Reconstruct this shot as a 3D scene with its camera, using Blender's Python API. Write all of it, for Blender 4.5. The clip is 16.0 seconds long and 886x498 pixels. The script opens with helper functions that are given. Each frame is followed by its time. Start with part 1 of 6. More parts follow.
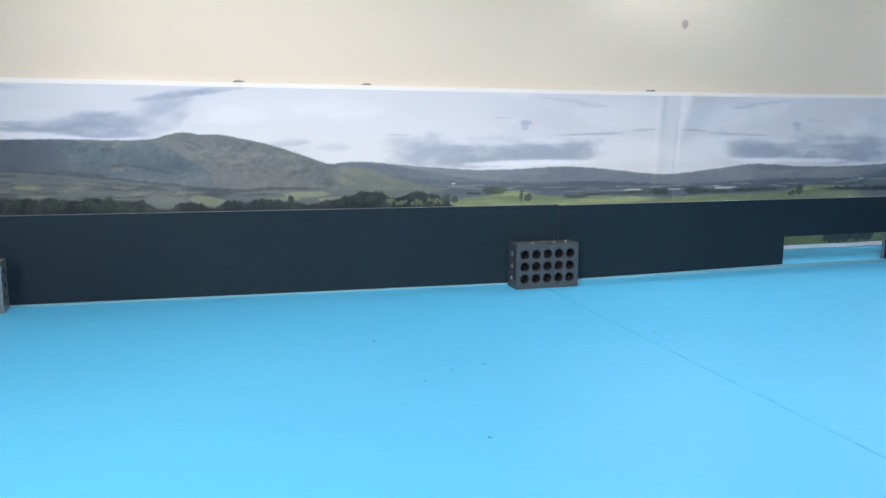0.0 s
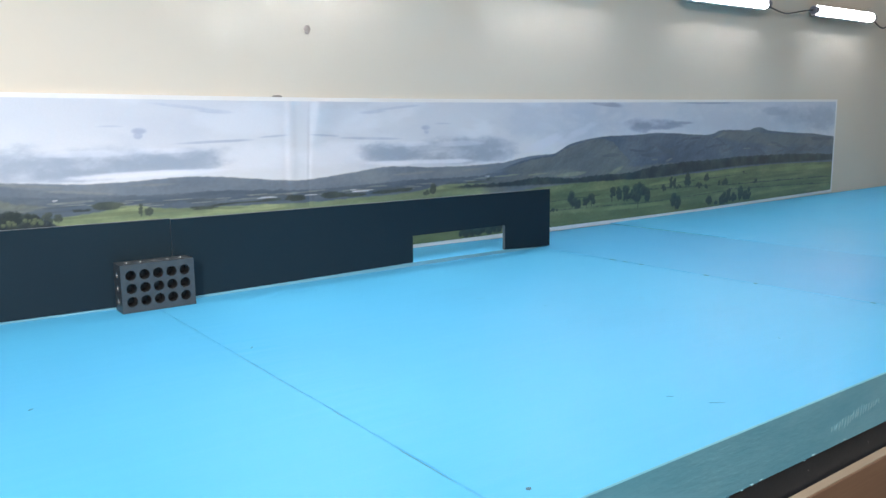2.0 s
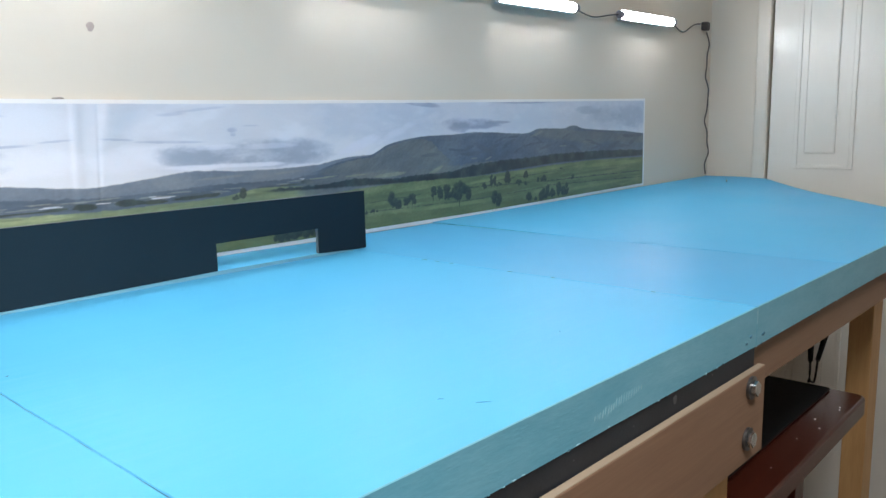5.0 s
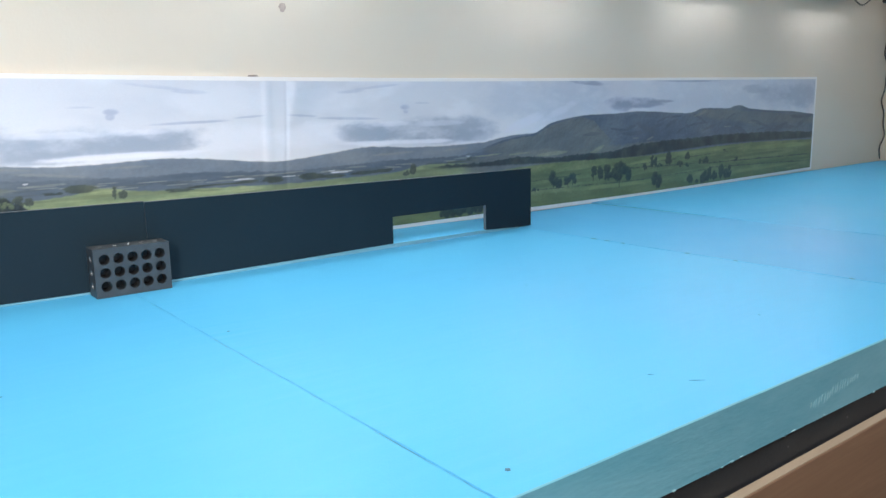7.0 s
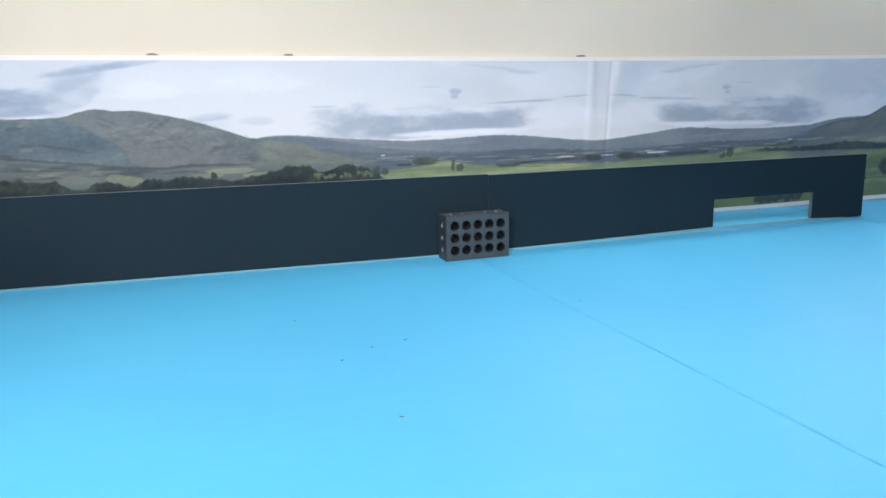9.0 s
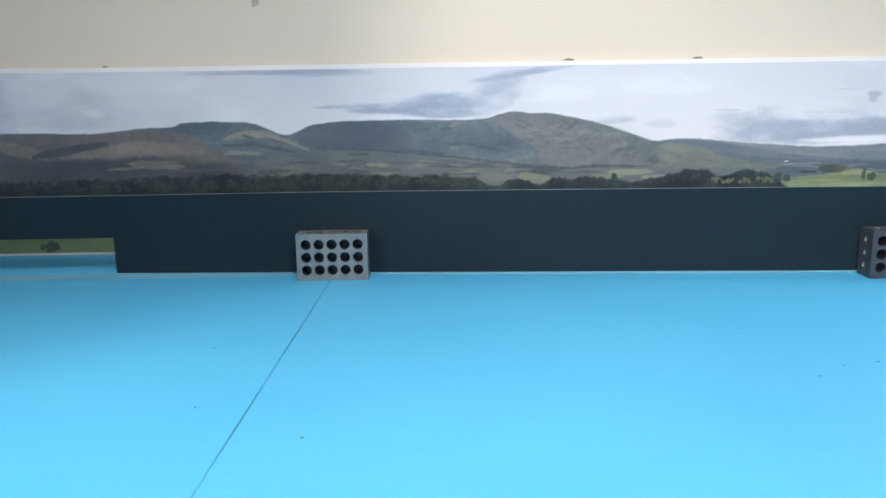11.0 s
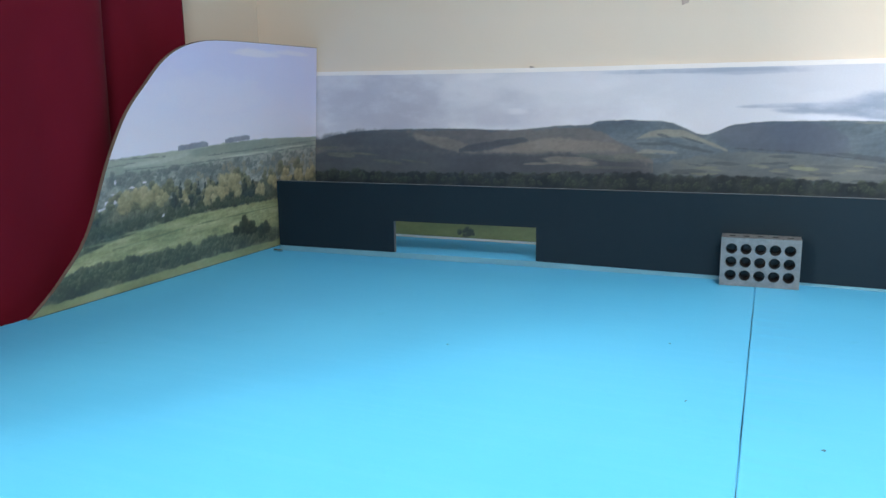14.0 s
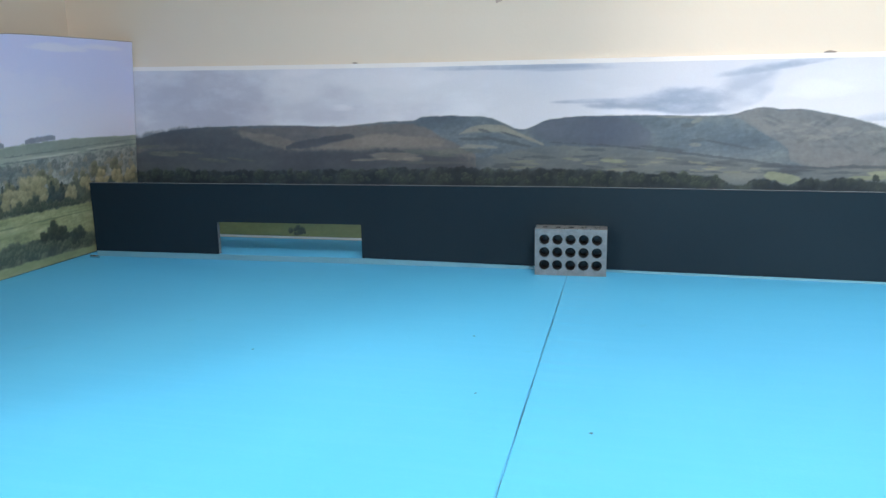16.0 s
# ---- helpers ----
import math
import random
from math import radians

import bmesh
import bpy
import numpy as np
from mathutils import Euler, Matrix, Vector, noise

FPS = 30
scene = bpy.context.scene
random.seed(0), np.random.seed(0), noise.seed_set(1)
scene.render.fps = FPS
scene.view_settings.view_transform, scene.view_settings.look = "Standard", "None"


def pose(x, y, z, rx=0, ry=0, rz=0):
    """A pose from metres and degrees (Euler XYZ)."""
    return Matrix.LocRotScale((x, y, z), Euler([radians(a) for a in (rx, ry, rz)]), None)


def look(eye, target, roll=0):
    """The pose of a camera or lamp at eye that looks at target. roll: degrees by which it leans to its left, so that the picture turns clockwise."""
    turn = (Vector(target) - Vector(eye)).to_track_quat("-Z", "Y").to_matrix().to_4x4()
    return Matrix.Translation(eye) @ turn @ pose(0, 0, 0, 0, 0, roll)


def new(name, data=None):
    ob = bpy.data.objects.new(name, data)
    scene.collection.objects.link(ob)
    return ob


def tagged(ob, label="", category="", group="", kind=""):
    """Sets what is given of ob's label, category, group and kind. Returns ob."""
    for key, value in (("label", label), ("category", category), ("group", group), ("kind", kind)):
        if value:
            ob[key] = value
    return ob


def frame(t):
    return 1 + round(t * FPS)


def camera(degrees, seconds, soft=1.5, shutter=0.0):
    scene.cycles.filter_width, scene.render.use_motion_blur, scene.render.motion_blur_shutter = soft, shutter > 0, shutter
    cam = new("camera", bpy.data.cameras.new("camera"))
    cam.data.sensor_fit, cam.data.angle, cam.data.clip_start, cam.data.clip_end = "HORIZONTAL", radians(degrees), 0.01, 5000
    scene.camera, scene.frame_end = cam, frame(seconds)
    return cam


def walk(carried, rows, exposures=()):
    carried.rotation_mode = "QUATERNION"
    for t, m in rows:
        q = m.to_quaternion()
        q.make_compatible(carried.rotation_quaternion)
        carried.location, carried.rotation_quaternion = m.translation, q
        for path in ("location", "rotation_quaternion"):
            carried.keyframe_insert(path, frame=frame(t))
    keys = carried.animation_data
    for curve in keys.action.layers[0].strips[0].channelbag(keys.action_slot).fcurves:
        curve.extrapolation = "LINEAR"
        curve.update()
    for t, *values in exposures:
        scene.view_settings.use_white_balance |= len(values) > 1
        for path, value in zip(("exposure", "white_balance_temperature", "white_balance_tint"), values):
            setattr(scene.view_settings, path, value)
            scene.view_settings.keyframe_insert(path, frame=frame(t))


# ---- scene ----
cam = camera(60.0, 16.0)
PATH = [
    (0, (0.281, -0.842, 1.185), (0.837, 1.052, 0.863), 0.3),
    (0.5, (0.309, -0.846, 1.186), (1.032, 0.992, 0.869), 0.3),
    (1, (0.347, -0.857, 1.188), (1.256, 0.896, 0.877), -0.0),
    (1.5, (0.371, -0.858, 1.184), (1.437, 0.807, 0.88), -0.4),
    (2, (0.401, -0.867, 1.187), (1.586, 0.714, 0.874), -0.7),
    (2.5, (0.425, -0.88, 1.194), (1.71, 0.618, 0.875), -0.7),
    (3, (0.444, -0.895, 1.195), (1.809, 0.532, 0.881), -0.8),
    (3.5, (0.452, -0.902, 1.195), (1.867, 0.476, 0.881), -0.9),
    (3.7, (0.452, -0.902, 1.195), (1.884, 0.458, 0.881), -0.9),
    (4.7, (0.457, -0.902, 1.193), (1.919, 0.426, 0.869), -1.1),
    (5.8, (0.451, -0.891, 1.183), (1.87, 0.481, 0.858), -1.6),
    (6, (0.444, -0.889, 1.188), (1.842, 0.501, 0.851), -1.2),
    (6.5, (0.428, -0.877, 1.186), (1.751, 0.582, 0.836), -1.0),
    (7, (0.409, -0.863, 1.184), (1.622, 0.685, 0.824), -1.1),
    (7.5, (0.389, -0.855, 1.186), (1.488, 0.774, 0.813), -1.1),
    (8, (0.368, -0.848, 1.186), (1.336, 0.859, 0.803), -1.3),
    (8.5, (0.347, -0.843, 1.185), (1.168, 0.938, 0.794), -1.4),
    (8.7, (0.334, -0.841, 1.185), (1.093, 0.967, 0.791), -1.2),
    (10.8, (0.184, -0.825, 1.197), (0.218, 1.133, 0.792), -1.0),
    (11, (0.168, -0.829, 1.196), (0.142, 1.131, 0.799), -1.0),
    (11.5, (0.134, -0.834, 1.199), (-0.047, 1.117, 0.801), -0.9),
    (12, (0.105, -0.844, 1.192), (-0.263, 1.086, 0.816), -0.9),
    (12.5, (0.068, -0.856, 1.195), (-0.447, 1.04, 0.822), -0.8),
    (13, (0.047, -0.86, 1.188), (-0.603, 0.998, 0.833), -0.7),
    (13.5, (0.04, -0.861, 1.195), (-0.69, 0.964, 0.822), -0.8),
    (14, (0.04, -0.858, 1.193), (-0.728, 0.95, 0.815), -0.8),
    (14.5, (0.039, -0.857, 1.193), (-0.715, 0.954, 0.804), -0.7),
    (15, (0.044, -0.855, 1.192), (-0.647, 0.981, 0.8), -0.6),
    (15.5, (0.058, -0.85, 1.196), (-0.537, 1.017, 0.794), -0.8),
    (16, (0.093, -0.838, 1.198), (-0.364, 1.067, 0.794), -1.0),
]
EXPOSURES = [(0, -0.06), (1.8, 0.10), (3.5, 0.30), (6.5, 0.25), (7.5, 0.08), (8.7, 0.02), (11, 0.00), (13, 0.15), (14.5, 0.20), (16, 0.15)]
walk(cam, [(t, look(eye, target, roll)) for t, eye, target, roll in PATH],
     exposures=EXPOSURES)

# ---- world and light ----
world = bpy.data.worlds.new("world")
scene.world = world
world.use_nodes = True
world.node_tree.nodes["Background"].inputs["Color"].default_value = (0.9, 0.95, 1.0, 1)
world.node_tree.nodes["Background"].inputs["Strength"].default_value = 0.05


def fill_lamp(x, y, z, power, size, colour, target):
    """A broad unseen lamp under the ceiling, added to fill the room with light."""
    data = bpy.data.lights.new("fill_lamp_light", "AREA")
    data.shape, data.size, data.energy, data.color = "DISK", size, power, colour
    ob = new("fill_lamp_light", data)
    ob.matrix_world = look((x, y, z), target)


def pool_spot(x, y, z, power, cone, radius, colour, target):
    """An unseen spot with a soft-edged beam, added to brighten part of the layout."""
    data = bpy.data.lights.new("pool_spot", "SPOT")
    data.energy, data.color, data.spot_size, data.spot_blend, data.shadow_soft_size = power, colour, radians(cone), 1.0, radius
    ob = new("pool_spot", data)
    ob.matrix_world = look((x, y, z), target)


fill_lamp(0.45, -1.30, 2.36, 26, 0.6, (0.98, 0.97, 0.96), (0.45, -0.7, 0.9))
pool_spot(0.50, -0.85, 2.36, 25, 80, 0.12, (1.0, 0.97, 0.94), (0.48, -0.22, 1.0))
pool_spot(-0.20, -1.00, 2.36, 52, 44, 0.06, (1.0, 0.91, 0.78), (-0.06, -0.66, 1.0))
WINDOW = (-2.60, -0.97, 0.98, 2.20)   # uncovered part of the west window: y from, to, z from, to
daylight = bpy.data.lights.new("daylight", "SUN")
daylight.energy, daylight.angle, daylight.color = 1.55, radians(7), (1.0, 0.93, 0.85)
new("daylight", daylight).matrix_world = look((-0.576, -0.817, 0.37), (0, 0, 0))
TUBE_GLOW = 70.0

# ---- materials ----


class Nodes:
    """A node material in the making."""

    def __init__(self, name):
        self.mat = bpy.data.materials.new(name)
        self.mat.use_nodes = True
        self.tree = self.mat.node_tree
        self.bsdf = self.tree.nodes["Principled BSDF"]
        self.coord = self.tree.nodes.new("ShaderNodeTexCoord").outputs["Object"]

    def put(self, kind, **inputs):
        node = self.tree.nodes.new(kind)
        for key, value in inputs.items():
            socket = node.inputs[int(key[1:])] if key[0] == "i" and key[1:].isdigit() else node.inputs[key]
            if isinstance(value, bpy.types.NodeSocket):
                self.tree.links.new(value, socket)
            else:
                socket.default_value = value
        return node

    def scaled(self, sx, sy, sz, shift=(0, 0, 0)):
        return self.put("ShaderNodeMapping", Vector=self.coord, Scale=(sx, sy, sz), Location=shift).outputs[0]

    def noise(self, vector, scale, detail=4.0, rough=0.55, distort=0.0):
        return self.put("ShaderNodeTexNoise", Vector=vector, Scale=scale, Detail=detail, Roughness=rough, Distortion=distort).outputs["Fac"]

    def span(self, value, a, b, c=0.0, d=1.0):
        return self.put("ShaderNodeMapRange", Value=value, **{"From Min": a, "From Max": b, "To Min": c, "To Max": d}).outputs[0]

    def math(self, op, a, b=0.0):
        node = self.put("ShaderNodeMath", i0=a, i1=b)
        node.operation = op
        return node.outputs[0]

    def mix(self, fac, a, b, mode="MIX"):
        node = self.tree.nodes.new("ShaderNodeMix")
        node.data_type, node.blend_type = "RGBA", mode
        for socket, value in ((node.inputs[0], fac), (node.inputs[6], a), (node.inputs[7], b)):
            if isinstance(value, bpy.types.NodeSocket):
                self.tree.links.new(value, socket)
            else:
                socket.default_value = value
        return node.outputs[2]

    def done(self, colour, rough=0.5, bump=None, depth=0.1, distance=0.001, **more):
        for key, value in (("Base Color", colour), ("Roughness", rough), *more.items()):
            socket = self.bsdf.inputs[key.replace("_", " ")]
            if isinstance(value, bpy.types.NodeSocket):
                self.tree.links.new(value, socket)
            else:
                socket.default_value = value
        if bump is not None:
            node = self.put("ShaderNodeBump", Height=bump, Strength=depth, Distance=distance)
            self.tree.links.new(node.outputs[0], self.bsdf.inputs["Normal"])
        return self.mat


def surface(name, a, b, rough=0.5, scale=20.0, fine=200.0, stretch=(1, 1, 1), depth=0.15, distance=0.0006, **more):
    """Two-tone surface: broad mottling, fine grain and relief."""
    n = Nodes(name)
    v = n.scaled(*stretch)
    broad, grain = n.noise(v, scale, 5), n.noise(v, fine, 3)
    fac = n.math("ADD", n.span(broad, 0.3, 0.7, 0, 0.7), n.span(grain, 0.3, 0.7, 0, 0.3))
    return n.done(n.mix(fac, a, b), rough, grain, depth, distance, **more)


def foam_surface(name, deep):
    n = Nodes(name)
    each = n.put("ShaderNodeObjectInfo").outputs["Random"]
    broad = n.noise(n.scaled(1, 1, 1), 3.0, 4)
    streak = n.noise(n.scaled(3, 60, 20), 2.0, 3)
    fine = n.noise(n.scaled(1, 1, 1), 420.0, 3, 0.7)
    base = n.mix(n.span(broad, 0.3, 0.7), (0.080, 0.440, 0.765, 1), (0.100, 0.485, 0.795, 1))
    base = n.mix(n.span(streak, 0.45, 0.75, 0, 0.25), base, (0.125, 0.50, 0.82, 1))
    cloudy = n.noise(n.scaled(1, 1, 1), 9.0, 5, 0.6, 0.5)
    base = n.mix(n.span(cloudy, 0.52, 0.72, 0, 0.22), base, (0.078, 0.40, 0.715, 1))
    scuff = n.math("MULTIPLY", n.span(n.noise(n.scaled(1, 1, 1), 34.0, 6, 0.7), 0.62, 0.75), 0.28)
    base = n.mix(scuff, base, (0.05, 0.33, 0.52, 1))
    base = n.mix(n.span(each, 0, 1, deep, deep + 0.12), base, (0.088, 0.40, 0.72, 1))
    return n.done(base, n.span(broad, 0.3, 0.7, 0.38, 0.5), fine, 0.25, 0.0004, Specular_IOR_Level=0.14)


def wall_surface(name="cream wall paint", a=(0.76, 0.69, 0.60, 1), b=(0.73, 0.66, 0.57, 1)):
    n = Nodes(name)
    broad = n.noise(n.scaled(1, 1, 1), 2.2, 4)
    roller = n.noise(n.scaled(1, 1, 1), 240.0, 4, 0.6)
    mark = n.span(n.noise(n.scaled(1, 1, 1.6), 16.0, 6, 0.6), 0.70, 0.80, 0, 0.25)
    base = n.mix(mark, n.mix(n.span(broad, 0.3, 0.7), a, b), (0.55, 0.48, 0.38, 1))
    return n.done(base, 0.78, n.math("ADD", roller, n.math("MULTIPLY", broad, 0.6)), 0.22, 0.0008, Specular_IOR_Level=0.22)


def wood_surface(name, a, b, along="x", rough=0.5, knots=False):
    n = Nodes(name)
    s = {"x": (2.5, 34, 34), "z": (34, 34, 2.5), "y": (34, 2.5, 34)}[along]
    grain = n.noise(n.scaled(*s), 2.0, 6, 0.6, 0.8)
    fine = n.noise(n.scaled(*[q * 5 for q in s]), 2.0, 3)
    fac = n.math("ADD", n.span(grain, 0.3, 0.7, 0, 0.75), n.span(fine, 0.3, 0.7, 0, 0.25))
    base = n.mix(fac, a, b)
    if knots:
        cell = n.put("ShaderNodeTexVoronoi", Vector=n.scaled(14, 14, 8), Scale=1.0).outputs["Distance"]
        base = n.mix(n.span(cell, 0.05, 0.16, 0.9, 0.0), base, (0.08, 0.03, 0.012, 1))
    return n.done(base, rough, fine, 0.2, 0.0005)


FOAM = foam_surface("blue extruded foam", 0.0)
FOAM_DEEP = foam_surface("deeper blue extruded foam", 0.75)
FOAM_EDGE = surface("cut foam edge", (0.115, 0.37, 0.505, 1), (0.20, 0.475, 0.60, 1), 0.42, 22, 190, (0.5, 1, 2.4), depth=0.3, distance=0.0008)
STRIP_EDGE = surface("greyer cut foam edge", (0.13, 0.33, 0.44, 1), (0.18, 0.40, 0.51, 1), 0.5, 22, 190, (0.5, 1, 2.4), depth=0.2, distance=0.0005)
FOAM_BURR = surface("raised foam burr", (0.075, 0.41, 0.72, 1), (0.105, 0.47, 0.77, 1), 0.5, 26, 300, depth=0.3, distance=0.0006)


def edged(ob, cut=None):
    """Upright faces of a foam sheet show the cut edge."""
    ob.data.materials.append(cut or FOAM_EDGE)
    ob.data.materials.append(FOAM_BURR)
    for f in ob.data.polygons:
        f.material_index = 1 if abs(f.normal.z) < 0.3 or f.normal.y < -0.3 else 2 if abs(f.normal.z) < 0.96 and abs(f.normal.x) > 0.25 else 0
    return ob


WALL = wall_surface()
CEILING = wall_surface("white ceiling paint", (0.8, 0.79, 0.76, 1), (0.77, 0.76, 0.73, 1))
FLOOR = surface("brown carpet", (0.10, 0.075, 0.055, 1), (0.15, 0.12, 0.09, 1), 0.95, 12, 350, depth=0.6, distance=0.003)
PLANK = surface("slate grey board", (0.0064, 0.0186, 0.0300, 1), (0.0090, 0.0230, 0.0352, 1), 0.65, 9, 500, depth=0.12, distance=0.0003, Specular_IOR_Level=0.22)
PLANK_EDGE = surface("cut board edge", (0.10, 0.12, 0.14, 1), (0.15, 0.17, 0.19, 1), 0.7, 40, 500)
STEEL = surface("ground steel", (0.20, 0.225, 0.24, 1), (0.33, 0.35, 0.365, 1), 0.45, 150, 700, depth=0.1, distance=0.0002, Metallic=0.6)
STEEL_DARK = surface("dark grey steel", (0.048, 0.060, 0.072, 1), (0.078, 0.092, 0.106, 1), 0.45, 60, 700, depth=0.1, distance=0.0002, Metallic=0.3)
STEEL_WORN = surface("bare worn steel", (0.15, 0.165, 0.175, 1), (0.24, 0.25, 0.26, 1), 0.35, 150, 700, Metallic=0.6)
BORE = surface("drilled bore", (0.022, 0.026, 0.031, 1), (0.085, 0.092, 0.10, 1), 0.32, 260, 700, Metallic=0.7)
WASHER = surface("oily steel washer", (0.10, 0.10, 0.105, 1), (0.20, 0.20, 0.205, 1), 0.35, 120, 600, Metallic=0.85)
ZINC = surface("zinc plated steel", (0.42, 0.43, 0.44, 1), (0.75, 0.76, 0.77, 1), 0.16, 80, 600, Metallic=0.95)
PLY = wood_surface("plywood face", (0.27, 0.165, 0.105, 1), (0.20, 0.115, 0.072, 1), "x", 0.55)
PLY_EDGE = wood_surface("plywood edge", (0.44, 0.35, 0.26, 1), (0.34, 0.26, 0.19, 1), "x", 0.65)
PINE = wood_surface("knotty pine", (0.62, 0.38, 0.17, 1), (0.48, 0.27, 0.11, 1), "z", 0.5, True)
MAHOGANY = wood_surface("mahogany lacquer", (0.085, 0.018, 0.010, 1), (0.045, 0.009, 0.006, 1), "x", 0.22)
BLACK = surface("black plastic", (0.004, 0.0045, 0.006, 1), (0.007, 0.008, 0.010, 1), 0.7, 60, 500, Specular_IOR_Level=0.2)
BLACK_DECK = surface("black deck edge", (0.014, 0.018, 0.024, 1), (0.024, 0.029, 0.037, 1), 0.6, 25, 300)
HARDBOARD = surface("hardboard edge", (0.13, 0.095, 0.075, 1), (0.19, 0.145, 0.12, 1), 0.8, 50, 500)


def door_paint():
    n = Nodes("white gloss paint")
    ripple = n.noise(n.scaled(8, 26, 3), 2.0, 4)
    base = n.mix(n.span(n.noise(n.scaled(1, 1, 1), 3.0, 3), 0.3, 0.7), (0.90, 0.88, 0.83, 1), (0.87, 0.84, 0.78, 1))
    return n.done(base, 0.20, ripple, 0.45, 0.004)


DOOR = door_paint()
TRIM = surface("cream satin paint", (0.74, 0.69, 0.61, 1), (0.78, 0.73, 0.65, 1), 0.38, 6, 240, depth=0.15)


def cloth():
    n = Nodes("wine red curtain cloth")
    weave = n.noise(n.scaled(1, 1, 1), 900.0, 2)
    broad = n.noise(n.scaled(1, 1, 0.5), 9.0, 3)
    base = n.mix(n.span(broad, 0.3, 0.7), (0.128, 0.0068, 0.0185, 1), (0.155, 0.0090, 0.0240, 1))
    return n.done(base, 0.8, weave, 0.3, 0.0005, Specular_IOR_Level=0.06, Sheen_Weight=0.04)


CURTAIN = cloth()
HOUSING = surface("white painted metal", (0.75, 0.75, 0.74, 1), (0.7, 0.7, 0.69, 1), 0.4, 60, 500)


def window_glass():
    n = Nodes("clear window glass")
    return n.done((0.95, 0.97, 0.97, 1), 0.02, IOR=1.45, Transmission_Weight=1.0)


PANE = window_glass()


def tube_glow():
    n = Nodes("lit tube diffuser")
    return n.done((0.9, 0.92, 0.95, 1), 0.3, Emission_Color=(0.93, 0.95, 0.98, 1), Emission_Strength=TUBE_GLOW)


GLOW = tube_glow()


# ---- mesh helpers ----


def place_of(ob):
    at = Vector((0, 0, 0))
    while ob:
        at, ob = at + ob.location, ob.parent
    return at


def part(name, bm, material, parent=None, label="", smooth=False):
    """One mesh, given in world places, as a part of parent or as a thing of its own."""
    mesh = bpy.data.meshes.new(name)
    at = place_of(parent)
    for v in bm.verts:
        v.co -= at
    bmesh.ops.recalc_face_normals(bm, faces=bm.faces[:])
    if smooth:
        for f in bm.faces:
            f.smooth = True
    bm.to_mesh(mesh)
    bm.free()
    mesh.materials.append(material)
    ob = new(name, mesh)
    ob.parent = parent
    return tagged(ob, label)


def thing(name, at, label, category, group="", kind=""):
    ob = new(name)
    ob.location = at
    ob.empty_display_size = 0.05
    return tagged(ob, label, category, group, kind)


def box(x0, x1, y0, y1, z0, z1, bevel=0.0, bm=None):
    bm = bm or bmesh.new()
    made = bmesh.ops.create_cube(bm, size=1, matrix=Matrix.Translation(((x0 + x1) / 2, (y0 + y1) / 2, (z0 + z1) / 2)) @ Matrix.Diagonal((x1 - x0, y1 - y0, z1 - z0, 1)))
    if bevel:
        edges = list({e for v in made["verts"] for e in v.link_edges})
        bmesh.ops.bevel(bm, geom=edges, offset=bevel, segments=2, affect="EDGES", profile=0.5)
    return bm


def rod(a, b, radius, segments=16, bm=None, radius2=None):
    bm = bm or bmesh.new()
    a, b = Vector(a), Vector(b)
    m = Matrix.Translation((a + b) / 2) @ (b - a).to_track_quat("Z", "Y").to_matrix().to_4x4()
    bmesh.ops.create_cone(bm, cap_ends=True, segments=segments, radius1=radius, radius2=radius if radius2 is None else radius2, depth=(b - a).length, matrix=m)
    return bm


def pipe(points, radius, segments=8, steps=6):
    """A round cord through the points."""
    p = [Vector(q) for q in points]
    line = []
    for i in range(len(p) - 1):
        a, b, c, d = p[max(i - 1, 0)], p[i], p[i + 1], p[min(i + 2, len(p) - 1)]
        for k in range(steps):
            t = k / steps
            line.append(0.5 * (2 * b + (c - a) * t + (2 * a - 5 * b + 4 * c - d) * t * t + (3 * b - a - 3 * c + d) * t ** 3))
    line.append(p[-1])
    bm, rings = bmesh.new(), []
    for i, q in enumerate(line):
        way = (line[min(i + 1, len(line) - 1)] - line[max(i - 1, 0)]).normalized()
        turn = way.to_track_quat("Z", "Y").to_matrix()
        rings.append([bm.verts.new(q + turn @ Vector((radius * math.cos(s * math.tau / segments), radius * math.sin(s * math.tau / segments), 0))) for s in range(segments)])
    for r, s in zip(rings, rings[1:]):
        for k in range(segments):
            bm.faces.new((r[k], r[(k + 1) % segments], s[(k + 1) % segments], s[k]))
    bm.faces.new(rings[0]), bm.faces.new(rings[-1])
    return bm


def setting(name, bm, material, label, category):
    return tagged(part(name, bm, material), label, category, kind="structure")


# ---- the room ----
XL, XR, YB, YF, ZC = -0.662, 2.80, 0.112, -2.7, 2.4
setting("floor", box(XL - 0.1, XR + 0.1, YF - 0.1, YB + 0.1, -0.05, 0), FLOOR, "brown carpeted floor of the small room", "floor")
setting("ceiling", box(XL - 0.1, XR + 0.1, YF - 0.1, YB + 0.1, ZC, ZC + 0.05), CEILING, "plain white painted ceiling", "ceiling")
setting("wall_north", box(XL - 0.1, XR + 0.1, YB, YB + 0.1, 0, ZC), WALL, "cream painted wall behind the layout", "wall")
setting("wall_south", box(XL - 0.1, XR + 0.1, YF - 0.1, YF, 0, ZC), WALL, "plain cream painted wall", "wall")
bm = box(XL - 0.1, XL, WINDOW[1], YB, 0, ZC)
box(XL - 0.1, XL, YF, WINDOW[0], 0, ZC, bm=bm)
box(XL - 0.1, XL, WINDOW[0], WINDOW[1], 0, WINDOW[2], bm=bm)
box(XL - 0.1, XL, WINDOW[0], WINDOW[1], WINDOW[3], ZC, bm=bm)
setting("wall_west", bm, WALL, "cream painted wall beside the curtain", "wall")


